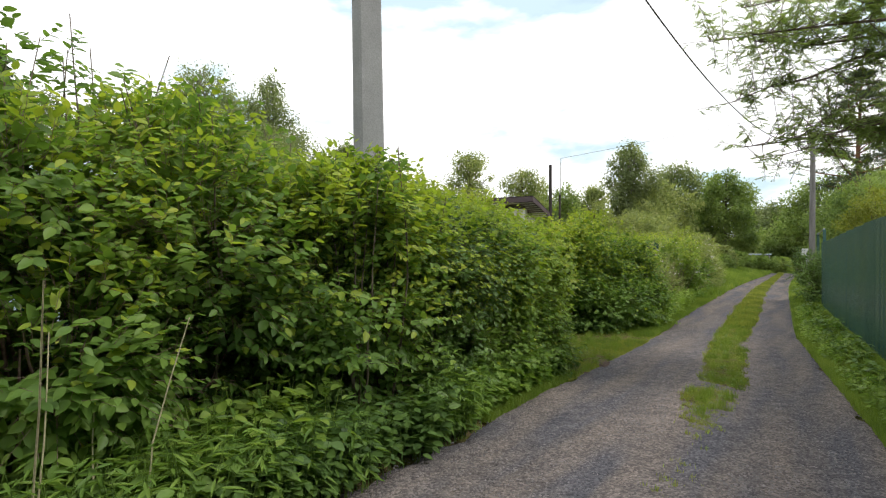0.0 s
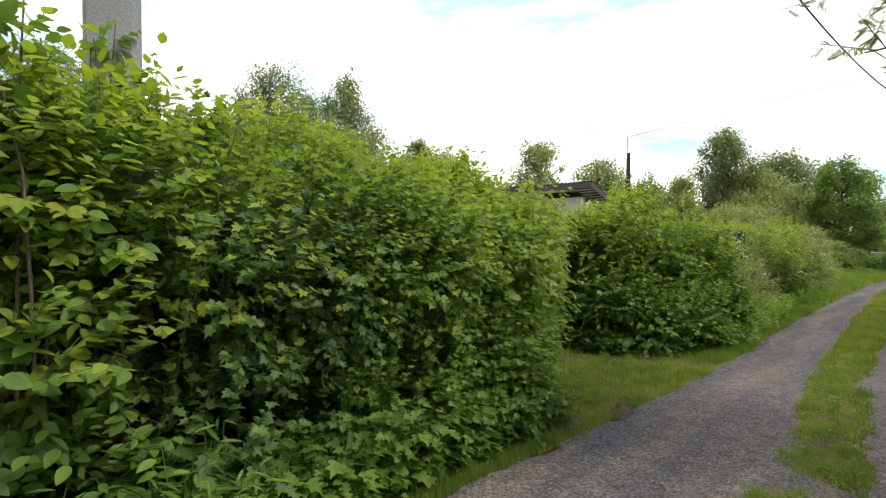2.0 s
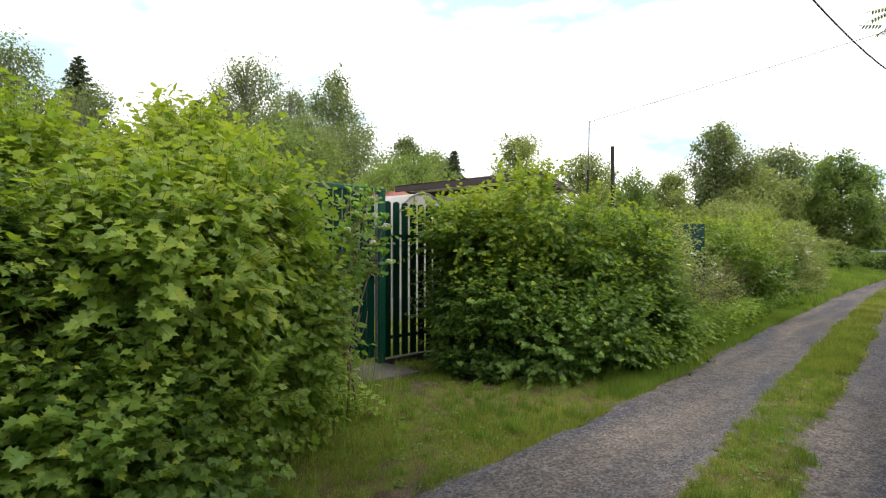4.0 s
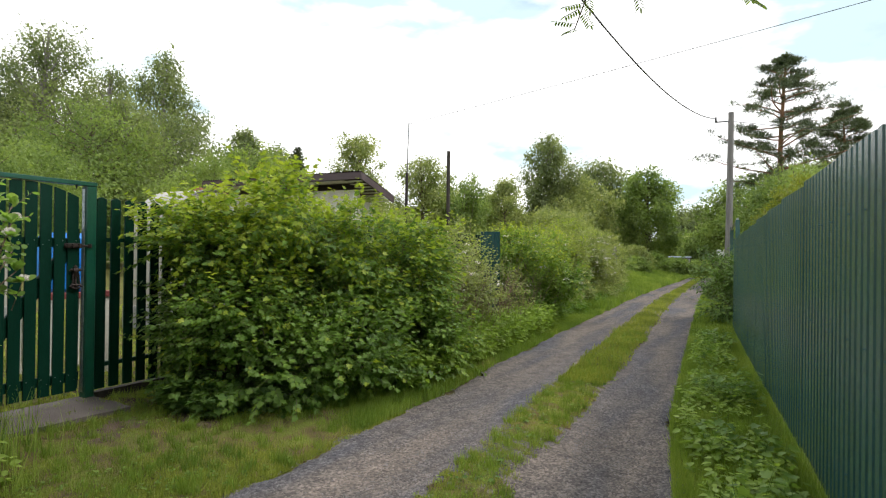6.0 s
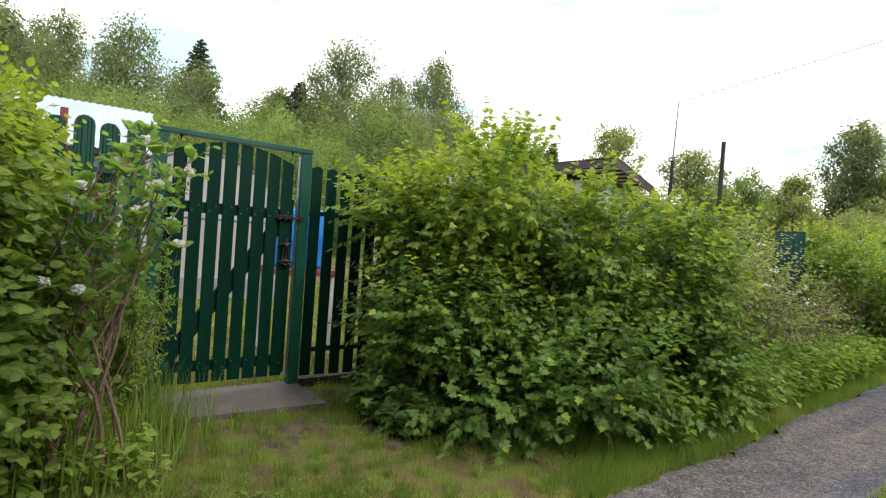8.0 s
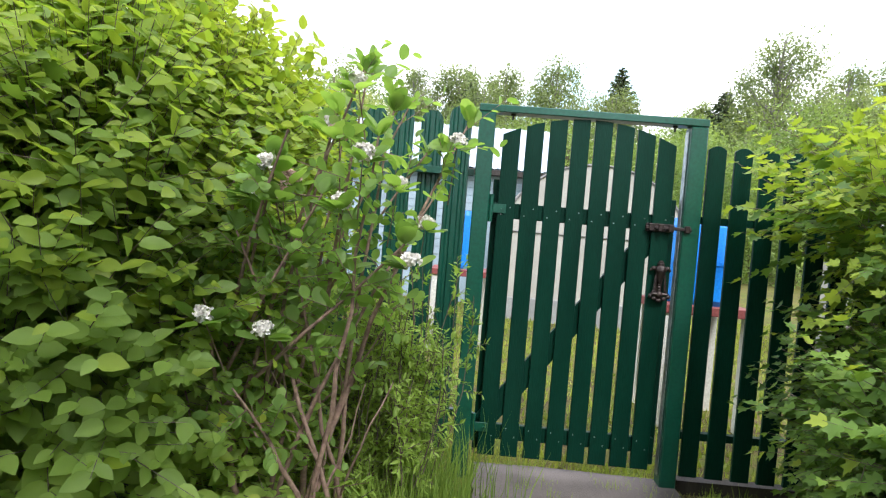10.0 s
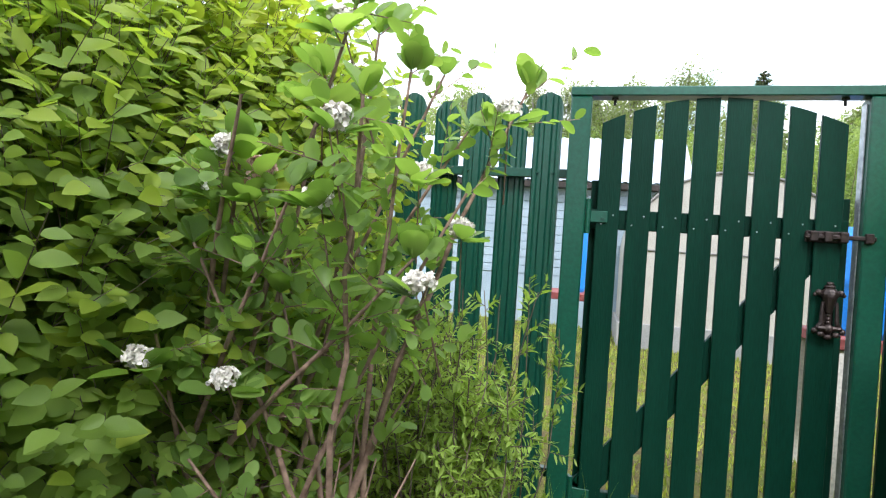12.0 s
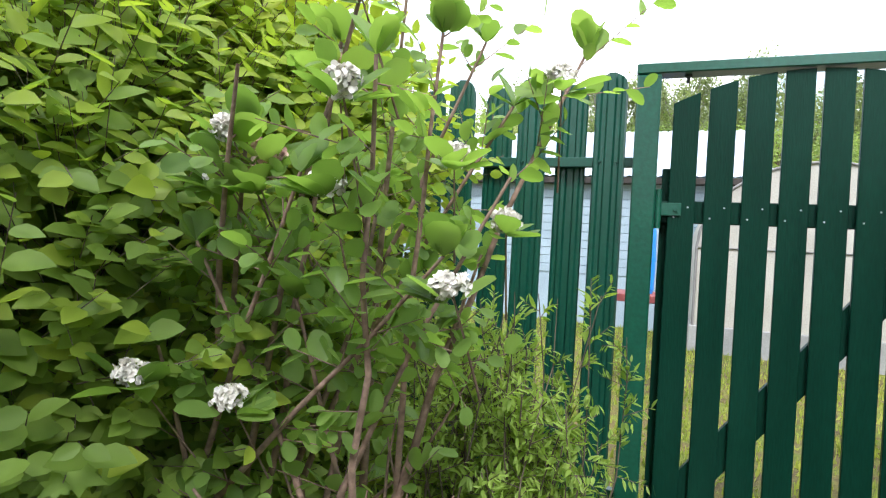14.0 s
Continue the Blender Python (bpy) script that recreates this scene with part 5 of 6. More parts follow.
def poles():
    p = thing("concrete_pole", (0, 0, 0), "grey concrete utility pole rising out of the hedge", "utility pole")
    bm = bmesh.new()
    tapered_box(bm, (-3.16, 3.54, -0.1), (-3.3, 3.48, 8.6), 0.255, 0.19, 0.22, 0.165, radians(62))
    part("shaft", bm, M_CONCRETE, p)
    bm = bmesh.new()
    bar(bm, -3.7, -2.9, 3.42, 3.48, 8.1, 8.16, 0.004)
    part("crossarm", bm, M_STEEL, p)
    q = thing("wooden_pole", (0, 0, 0), "weathered grey wooden utility pole with a small white box", "utility pole")
    zb = float(ground_z(0, 30.9))
    bm = bmesh.new()
    rod(bm, (0.27, 30.9, zb - 0.1), (0.33, 30.9, 6.95), 0.14, 0.1, 14)
    part("shaft", bm, M_WOOD_GREY, q)
    bm = bmesh.new()
    bar(bm, -0.12, 0.14, 30.7, 30.84, 1.35, 1.65, 0.01)
    part("meter_box", bm, M_WHITE, q)
    bm = bmesh.new()
    rod(bm, (-0.25, 30.85, 6.6), (0.3, 30.85, 6.6), 0.025)
    rod(bm, (-0.2, 30.85, 6.62), (-0.2, 30.85, 6.8), 0.04, 0.03)
    part("bracket", bm, M_TYRE, q)
    w = thing("white_pole", (0, 0, 0), "short whitewashed post beside the lane", "post")
    bm = bmesh.new()
    rod(bm, (-0.03, 57, -0.9), (-0.04, 57, 1.68), 0.1, 0.08, 10)
    part("shaft", bm, M_WHITE, w)
    for (x, y, h) in ((-1.4, 54.0, 0.85),):
        w = thing("marker_post", (0, 0, 0), "small grey post at the far end of the lane", "post")
        bm = bmesh.new()
        g = float(ground_z(0, y))
        rod(bm, (x, y, g - 0.1), (x, y, g + h), 0.12, 0.1, 8)
        part("shaft", bm, M_WOOD_GREY, w)
    cable("overhead_cable", "black overhead cable sagging between two poles above the lane", (-3.2, 3.54, 7.9), (-0.2, 30.85, 6.74), 1.63, 0.017)
    cable("overhead_cable", "thin overhead wire running on from the wooden pole", (0.3, 30.85, 6.6), (18, 44, 7.5), 0.5, 0.012)
    cable("aerial_wire", "thin aerial wire strung from the mast across the lane", (-7.86, 20.44, 5.1), (8.7, 15.7, 5.9), 0.05, 0.006)
    a = thing("aerial_mast", (0, 0, 0), "slim dark aerial mast with a thin whip on top", "mast")
    g = float(ground_z(0, 20.4))
    bm = bmesh.new()
    rod(bm, (-7.95, 20.44, g - 0.1), (-7.9, 20.44, 3.7), 0.05, 0.04, 8)
    part("shaft", bm, M_WOOD_DARK, a)
    bm = bmesh.new()
    rod(bm, (-7.9, 20.44, 3.6), (-7.86, 20.44, 5.12), 0.018, 0.012, 8)
    part("whip", bm, M_WOOD_GREY, a)
    d = thing("dark_post", (0, 0, 0), "dark weathered wooden post standing behind the trees", "post")
    bm = bmesh.new()
    rod(bm, (-15.58, 38.4, float(ground_z(0, 38)) - 0.1), (-15.58, 38.4, 7.75), 0.13, 0.11, 10)
    part("shaft", bm, M_WOOD_DARK, d)


# ---- buildings ----
def sheet_roof(parent, a, b, c, d, pitch, depth, mat, name="roof"):
    """Corrugated sheet: a-b is the eave, d-c the ridge, waves run across."""
    a, b, c, d = map(Vector, (a, b, c, d))
    n = max(4, int((b - a).length / pitch) * 4)
    nor = (b - a).cross(d - a).normalized()
    if nor.z < 0:
        nor = -nor
    bm = bmesh.new()
    for side, off in ((1, 0.0), (-1, -0.004)):
        lo, hi = [], []
        for i in range(n + 1):
            w = nor * (depth * (0.5 + 0.5 * math.sin(i * math.pi / 2)) + off)
            lo.append(bm.verts.new(a.lerp(b, i / n) + w))
            hi.append(bm.verts.new(d.lerp(c, i / n) + w))
        for i in range(n):
            bm.faces.new((lo[i], lo[i + 1], hi[i + 1], hi[i]))
    part(name, bm, mat, parent)


def boards_wall(parent, x0, x1, y0, y1, z0, z1, step, mat, face):
    """Lapped siding boards over a wall; face is '+x', '-y' or '+y'."""
    n = int((z1 - z0) / step)
    for i in range(n):
        a = z0 + i * step
        bm = bmesh.new()
        if face == "+x":
            bar(bm, x1 + 0.002, x1 + 0.018, y0, y1, a, a + step - 0.012, 0.004)
        else:
            bar(bm, x0, x1, y0 - 0.018, y0 - 0.002, a, a + step - 0.012, 0.004)
        part("siding_board", bm, mat, parent)


def buildings():
    s = thing("shed", (0, 0, 0), "long low shed with light blue siding and white corrugated roof", "shed")
    bm = bmesh.new()
    bar(bm, -15.4, -13.0, -4.0, 9.9, -0.1, 2.6)
    part("wall", bm, M_SIDING_BLUE, s)
    boards_wall(s, -15.4, -13.0, -4.0, 9.9, 0.9, 2.55, 0.15, M_SIDING_BLUE, "+x")
    sheet_roof(s, (-12.75, -4.3, 2.62), (-12.75, 10.15, 2.62), (-14.2, 10.15, 3.66), (-14.2, -4.3, 3.66), 0.13, 0.025, M_ROOF_WHITE)
    sheet_roof(s, (-15.65, -4.3, 2.62), (-15.65, 10.15, 2.62), (-14.2, 10.15, 3.66), (-14.2, -4.3, 3.66), 0.13, 0.025, M_ROOF_WHITE)
    bm = bmesh.new()
    for x0, x1 in ((-12.98, -12.74),):
        bar(bm, x0, x1, -4.3, 10.15, 2.5, 2.6, 0.005)
    part("fascia", bm, M_WOOD_DARK, s)
    # arched greenhouses
    for cx, cy, w, h, ln, label in ((-11.3, 10.5, 3.0, 2.65, 1.5, "cream arched greenhouse with a grey plinth behind the gate"), (-8.6, 14.2, 1.9, 2.6, 1.2, "pale arched greenhouse behind the picket fence")):
        gh = thing("greenhouse", (0, 0, 0), label, "greenhouse", "greenhouses")
        prof = [(math.cos(a) * w / 2, 1.45 + (h - 1.45) * math.sin(a)) for a in np.linspace(0, math.pi, 17)]
        prof = [(w / 2, 0.35)] + prof + [(-w / 2, 0.35)]
        bm = bmesh.new()
        f = [bm.verts.new((cx, cy + y, z)) for y, z in prof]
        b = [bm.verts.new((cx - ln, cy + y, z)) for y, z in prof]
        bm.faces.new(f)
        bm.faces.new(b[::-1])
        for i in range(len(prof)):
            j = (i + 1) % len(prof)
            bm.faces.new((f[j], f[i], b[i], b[j]))
        part("shell", bm, M_POLY, gh)
        fr = Soup()
        add_stem(fr, [(cx + 0.012, cy + y, z) for y, z in prof], [0.02] * len(prof), 6)
        add_stem(fr, [(cx + 0.012, cy - w * 0.16, 0.35), (cx + 0.012, cy - w * 0.16, h - 0.08)], [0.014] * 2, 4)
        add_stem(fr, [(cx + 0.012, cy + w * 0.16, 0.35), (cx + 0.012, cy + w * 0.16, h - 0.08)], [0.014] * 2, 4)
        add_stem(fr, [(cx + 0.012, cy - w * 0.5, 1.45), (cx + 0.012, cy + w * 0.5, 1.45)], [0.014] * 2, 4)
        fr.part("ribs", M_WOOD_GREY, gh)
        bm = bmesh.new()
        bar(bm, cx - ln - 0.03, cx + 0.05, cy - w / 2 - 0.05, cy + w / 2 + 0.05, -0.15, 0.35, 0.01)
        part("plinth", bm, M_CONCRETE, gh)
    for x, y in ((-6.5, 10.28), (-8.45, 8.35)):
        st = thing("barrel_stand", (0, 0, 0), "low wooden stand under a water barrel", "stand", "barrel stands")
        bm = bmesh.new()
        bar(bm, x - 0.35, x + 0.35, y - 0.35, y + 0.35, 0.86, 0.93, 0.005)
        part("top", bm, M_RUST, st)
        for sx in (-0.3, 0.3):
            for sy in (-0.3, 0.3):
                bm = bmesh.new()
                bar(bm, x + sx - 0.03, x + sx + 0.03, y + sy - 0.03, y + sy + 0.03, -0.1, 0.86, 0.003)
                part("leg", bm, M_SIDING_WHITE, st)
        br = thing("water_barrel", (0, 0, 0), "bright blue plastic water barrel on a stand", "barrel", "water barrels")
        bm = bmesh.new()
        fat = 1.0 if y > 10 else 0.42
        for z0, z1, r0, r1 in ((0.93, 0.97, 0.26, 0.29), (0.97, 1.25, 0.29, 0.3), (1.25, 1.28, 0.31, 0.31), (1.28, 1.55, 0.3, 0.28), (1.55, 1.61, 0.28, 0.24)):
            rod(bm, (x, y, z0), (x, y, z1), r0 * fat, r1 * fat, 24)
        part("body", bm, M_BLUE, br)
    pp = thing("red_pipe", (0, 0, 0), "thin rusty red steel pipe post in the yard", "post")
    bm = bmesh.new()
    rod(bm, (-10.0, 8.2, -0.1), (-10.0, 8.2, 2.85), 0.05, 0.05, 10)
    part("shaft", bm, M_RUST, pp)
    # house with a lean-to roof
    h = thing("house", (0, 0, 0), "low cream house with a brown sheet roof behind the hedge", "house")
    h.matrix_world = Matrix.Translation((0.05, 2.13, 0.427)) @ Matrix.Scale(0.703, 4)
    bm = bmesh.new()
    bar(bm, -19.5, -12.6, 24.3, 25.6, -1.3, 3.4)
    bar(bm, -19.5, -12.6, 24.301, 24.6, 3.401, 3.84)
    part("wall", bm, M_SIDING_WHITE, h)
    boards_wall(h, -19.5, -12.6, 24.3, 25.6, 1.5, 3.42, 0.16, M_SIDING_WHITE, "+x")
    boards_wall(h, -19.5, -12.6, 24.3, 27.2, 1.5, 3.6, 0.16, M_SIDING_WHITE, "-y")
    for x in (-12.66,):
        bm = bmesh.new()
        bar(bm, x, x + 0.12, 24.2, 24.32, 0.5, 3.7, 0.004)
        part("corner_board", bm, M_WHITE, h)
    sheet_roof(h, (-20.3, 23.5, 4.42), (-11.8, 23.5, 4.42), (-11.8, 25.85, 3.7), (-20.3, 25.85, 3.7), 0.14, 0.04, M_ROOF_BROWN)
    bm = bmesh.new()
    bar(bm, -20.3, -11.8, 23.52, 23.56, 4.14, 4.4, 0.004)
    part("fascia", bm, M_ROOF_BROWN, h)
    bm = bmesh.new()
    vs = [bm.verts.new(v) for v in ((-11.84, 23.56, 4.14), (-11.84, 25.85, 3.42), (-11.84, 25.85, 3.67), (-11.84, 23.56, 4.4), (-11.8, 23.56, 4.14), (-11.8, 25.85, 3.42), (-11.8, 25.85, 3.67), (-11.8, 23.56, 4.4))]
    for q in ((0, 1, 2, 3), (7, 6, 5, 4), (0, 4, 5, 1), (1, 5, 6, 2), (2, 6, 7, 3), (3, 7, 4, 0)):
        bm.faces.new([vs[k] for k in q])
    part("barge_board", bm, M_ROOF_BROWN, h)
    for k in range(8):
        y0 = 23.6 + k * 0.27
        z = 4.12 - (y0 - 23.56) * 0.32
        bm = bmesh.new()
        bar(bm, -12.55, -11.86, y0, y0 + 0.25, z - 0.03, z - 0.01, 0.003)
        part("soffit_board", bm, M_SIDING_WHITE, h)
    for k in range(26):
        bm = bmesh.new()
        bar(bm, -19.4 + k * 0.26, -19.16 + k * 0.26, 23.58, 24.29, 4.1, 4.12, 0.003)
        part("soffit_board", bm, M_SIDING_WHITE, h)
    bm = bmesh.new()
    bar(bm, -12.575, -12.555, 24.6, 25.3, 1.9, 2.9, 0.003)
    win = part("window", bm, M_WHITE, h)
    bm = bmesh.new()
    bar(bm, -12.553, -12.549, 24.66, 25.24, 1.97, 2.83)
    part("pane", bm, M_GLASS, win)
    h2 = thing("house", (0, 0, 0), "small house with a faded red sheet roof farther off", "house")
    bm = bmesh.new()
    bar(bm, -27, -21.5, 27, 32, -0.6, 3.4)
    part("wall", bm, M_SIDING_WHITE, h2)
    sheet_roof(h2, (-27.5, 26.6, 3.3), (-21, 26.6, 3.3), (-21, 29.5, 5.0), (-27.5, 29.5, 5.0), 0.16, 0.03, M_ROOF_RED)
    sheet_roof(h2, (-27.5, 32.4, 3.3), (-21, 32.4, 3.3), (-21, 29.5, 5.0), (-27.5, 29.5, 5.0), 0.16, 0.03, M_ROOF_RED)
    t = thing("teal_panel", (0, 0, 0), "teal corrugated steel fence panel showing through the bushes", "fence panel")
    bm = bmesh.new()
    n = 24
    for off in (0.0, 0.003):
        lo = [bm.verts.new((-3.72 + i * 0.016, 16.15 + 0.012 * (i % 4 // 2) + off, 0.0)) for i in range(n + 1)]
        hi = [bm.verts.new((-3.72 + i * 0.016, 16.15 + 0.012 * (i % 4 // 2) + off, 1.83)) for i in range(n + 1)]
        for i in range(n):
            bm.faces.new((lo[i], lo[i + 1], hi[i + 1], hi[i]))
    part("sheet", bm, M_SHEET_TEAL, t)
    t = thing("shed", (0, 0, 0), "small far shed with a pale sheet roof beside the lane", "shed")
    bm = bmesh.new()
    bar(bm, -4.0, -2.7, 54, 56, -0.6, 1.2, 0.02)
    part("wall", bm, M_WOOD_GREY, t)
    bm = bmesh.new()
    bar(bm, -4.15, -2.6, 53.8, 56.2, 1.21, 1.3, 0.02)
    part("roof", bm, M_ROOF_WHITE, t)
    w = thing("board_fence", (0, 0, 0), "weathered grey board fence behind the shrubs on the bank", "fence")
    for i in range(20):
        bm = bmesh.new()
        x0 = -6.6 + 0.105 * i
        bar(bm, x0, x0 + 0.095, 40.0 - 0.3 * i, 40.03 - 0.3 * i, 0.1, 1.78 + 0.05 * math.sin(i * 2.7), 0.004)
        part("board", bm, M_WOOD_GREY, w)
    # the neighbour's house across the metal fence
    n = thing("house", (0, 0, 0), "house with a steep dark purple roof behind the metal fence", "house")
    bm = bmesh.new()
    bar(bm, 4.4, 10.0, 16.0, 22.2, -0.4, 3.9)
    part("wall", bm, M_SIDING_WHITE, n)
    sheet_roof(n, (3.8, 15.6, 3.6), (3.8, 22.4, 3.6), (4.6, 22.4, 7.4), (4.6, 15.6, 7.4), 0.2, 0.02, M_ROOF_PURPLE)
    sheet_roof(n, (4.6, 15.6, 7.4), (4.6, 22.4, 7.4), (7.2, 22.4, 8.8), (7.2, 15.6, 8.8), 0.2, 0.02, M_ROOF_PURPLE)
    sheet_roof(n, (9.8, 15.6, 7.4), (9.8, 22.4, 7.4), (7.2, 22.4, 8.8), (7.2, 15.6, 8.8), 0.2, 0.02, M_ROOF_PURPLE)
    sheet_roof(n, (10.6, 15.6, 3.6), (10.6, 22.4, 3.6), (9.8, 22.4, 7.4), (9.8, 15.6, 7.4), 0.2, 0.02, M_ROOF_PURPLE)
    bm = bmesh.new()
    for y0 in (15.9, 22.1):
        rings = [[bm.verts.new((x, yy, z)) for x, z in ((4.1, 3.92), (10.3, 3.92), (9.7, 7.3), (7.2, 8.65), (4.7, 7.3))] for yy in (y0, y0 + 0.08)]
        bm.faces.new(rings[0])
        bm.faces.new(rings[1][::-1])
        for k in range(5):
            bm.faces.new((rings[0][k], rings[1][k], rings[1][(k + 1) % 5], rings[0][(k + 1) % 5]))
    bmesh.ops.recalc_face_normals(bm, faces=bm.faces)
    part("gable", bm, M_SIDING_WHITE, n)


m_, nt_, nodes_, links_, b_ = base_material("window_glass")
b_.inputs["Base Color"].default_value = (0.02, 0.025, 0.03, 1)
b_.inputs["Roughness"].default_value = 0.05
M_GLASS = m_


# ---- trees ----
def tree(x, y, top, kind, radius, seed, name=None, label=None, leaf_scale=1.0, bottom=None):
    r = np.random.default_rng(seed)
    g = float(ground_z(x, y)) - 0.1
    h = top - g
    radius = radius * (1.5 if kind == "birch" else 1.9 if kind == "spruce" else 1.2)
    far = max(12.0, math.hypot(x, y - 5))
    leaf = max(0.08, far * 0.0046) * leaf_scale
    look_of = {
        "birch": (M_BIRCH_LEAF, M_BARK_GREY, "tall birch with a light airy crown", "birch"),
        "maple": (M_TREE_LEAF_HAZED, M_BARK, "broad-leaved tree with a dense green crown", "tree"),
        "round": (M_TREE_LEAF_HAZED, M_BARK, "round-headed dark green maple standing alone", "tree"),
        "bush": (M_TREE_LEAF_HAZED, M_BARK, "large rounded bush with green leaves", "bush"),
        "willow": (M_LEAF_GREY, M_BARK, "large grey-green willow bush", "bush"),
        "apple": (M_LEAF_GREY, M_BARK, "garden fruit tree with loose pale branches", "fruit tree"),
        "yellow": (M_TREE_YELLOW, M_BARK, "bright yellow-green bush behind the fence", "bush"),
        "spruce": (M_NEEDLE_HAZED, M_BARK, "tall dark pointed spruce tree", "spruce"),
        "pine": (M_NEEDLE_HAZED, M_BARK_PINE, "pine with an orange trunk and layered dark branches", "pine"),
    }[kind]
    mat, bark, lab, cat = look_of
    root = thing(name or {"birch": "birch_tree", "apple": "fruit_tree", "maple": "leafy_tree", "round": "leafy_tree", "spruce": "spruce_tree", "pine": "pine_tree"}.get(kind, "bush"), (0, 0, 0), label or lab, cat, "trees behind the lane")
    trunk, crown = Soup(), Soup()
    foot = np.array([x, y, g])
    tip = foot + np.array([r.normal(0, 0.02) * h, r.normal(0, 0.02) * h, h * 0.97])
    axis = bent(foot, tip, r, 0.015, 10)
    if kind != "bush" and kind != "yellow" and kind != "willow":
        add_stem(trunk, axis, np.linspace(0.017 * h, 0.004 * h, 10), 8)
    on_axis = lambda f: np.stack([np.interp(f, np.linspace(0, 1, 10), axis[:, j]) for j in range(3)], -1)
    if kind == "spruce":
        n = 200
        f = np.linspace(0.1, 0.995, n)
        base = on_axis(f)
        a = np.arange(n) * 2.4
        ln = radius * (1.02 - f) ** 0.8 * r.uniform(0.75, 1.15, n)
        way = np.stack([np.cos(a), np.sin(a), -0.18 + 0.5 * f], -1)
        tips = base + way * ln[:, None]
        add_twigs(trunk, base, tips, 0.003 * h)
        for k in range(34):
            q = r.uniform(0.05, 1.0, n)[:, None]
            p = base + (tips - base) * q + r.normal(0, 0.05, (n, 3)) * ln[:, None]
            side = np.cross(way, (0, 0, 1.0)) * r.choice([-1, 1], n)[:, None]
            add_leaves(crown, SIMPLE, p, way * 0.6 + side * 0.7 + np.array([0, 0, -0.35]) + r.normal(0, 0.2, (n, 3)), np.array([0, 0, 1.0]) + r.normal(0, 0.5, (n, 3)), ln * 0.3 + leaf * 0.6, 0.6)
    elif kind == "pine":
        n = 58
        f = np.linspace(0.34, 0.99, n) + r.normal(0, 0.008, n)
        base = on_axis(np.clip(f, 0, 1))
        a = np.arange(n) * 2.4 + r.normal(0, 0.3, n)
        prof = np.interp(f, [0.34, 0.5, 0.7, 0.85, 1.0], [0.75, 0.95, 0.8, 0.48, 0.1])
        ln = radius * prof * r.uniform(0.5, 1.2, n)
        way = np.stack([np.cos(a), np.sin(a), r.uniform(0.05, 0.45, n)], -1)
        tips = base + way * ln[:, None]
        for i in range(n):
            add_stem(trunk, bent(base[i], tips[i], r, 0.05, 5), np.linspace(0.004 * h, 0.001 * h, 5), 5)
            m = 12
            q = r.uniform(0.35, 1.05, m)[:, None]
            c = base[i] + (tips[i] - base[i]) * q + r.normal(0, 0.12, (m, 3)) * ln[i] * np.array([1, 1, 0.35])
            for j in range(m):
                # upright tufts of long needles on each side twig
                k = 40
                d = unit(r.normal(0, 1, (k, 3)) + np.array([0, 0, 0.9]))
                p = c[j] + d * r.uniform(0.0, 0.5, k)[:, None] * np.array([0.7, 0.7, 0.4])
                add_leaves(crown, SIMPLE, p, d, r.normal(0, 1, (k, 3)), leaf * r.uniform(0.7, 1.25, k), 0.26)
    else:
        low = bottom if bottom is not None else {"birch": 0.22, "maple": 0.12, "round": 0.12, "apple": 0.15}.get(kind, 0.0)
        lobes = []
        n = {"birch": 70, "maple": 60, "round": 60, "apple": 44, "bush": 36, "yellow": 34, "willow": 38}[kind]
        for i in range(n):
            f = low + (1 - low) * (i + 0.5) / n
            u = (f - low) / (1 - low)
            prof = {"birch": (1.02 - u) ** 0.36 * min(1.0, 0.7 + 1.0 * u), "apple": (1 - u) ** 0.4 * (0.6 + 0.4 * u)}.get(kind, math.sqrt(max(0.05, 1 - (1.7 * u - 0.75) ** 2 * 0.9)))
            a = i * 2.4 + r.normal(0, 0.3)
            c = on_axis(np.array([f]))[0]
            rr = radius * prof
            q = r.uniform(0.25, 1.0)
            s = max(radius * 0.13, rr * (0.24 if kind in ("birch", "apple") else 0.31)) * r.uniform(0.5, 1.35)
            lob = (c[0] + math.cos(a) * rr * q, c[1] + math.sin(a) * rr * q, min(c[2], top - s * 0.7), s, s, s * (1.25 if kind == "birch" else 0.8))
            lobes.append(lob)
            if kind in ("birch", "maple", "round", "apple"):
                add_stem(trunk, bent(on_axis(np.array([f * 0.85]))[0], lob[:3], r, 0.06, 4), np.linspace(0.005 * h, 0.0015 * h, 4), 5)
            else:
                add_stem(trunk, bent(foot + r.normal(0, 0.1, 3) * np.array([1, 1, 0]), lob[:3], r, 0.05, 4), np.linspace(0.03, 0.01, 4), 5)
        dens = {"birch": 240, "maple": 420, "round": 520, "apple": 200}.get(kind, 380)
        m = int(dens * n * min(1.6, (radius * 0.45 / leaf / 5) ** 1.1))
        m = max(4500, min(m, 22000))
        loose = {"birch": 1.5, "apple": 1.5, "maple": 1.3, "willow": 1.4}.get(kind, 1.2)
        p, out = fill_lobes(r, lobes, m, 0.3, loose)
        p += r.normal(0, 0.05, p.shape) * radius
        drop = 0.9 if kind == "birch" else 0.25
        add_leaves(crown, SIMPLE, p, out + r.normal(0, 0.6, p.shape) - np.array([0, 0, drop]), out * 0.6 + np.array([0, 0, 0.7]) + r.normal(0, 0.5, p.shape), leaf * r.uniform(0.55, 1.25, len(p)), 1.1)
    trunk.part("trunk", bark, root)
    crown.part("crown", mat, root, kind="stuff")
    return root


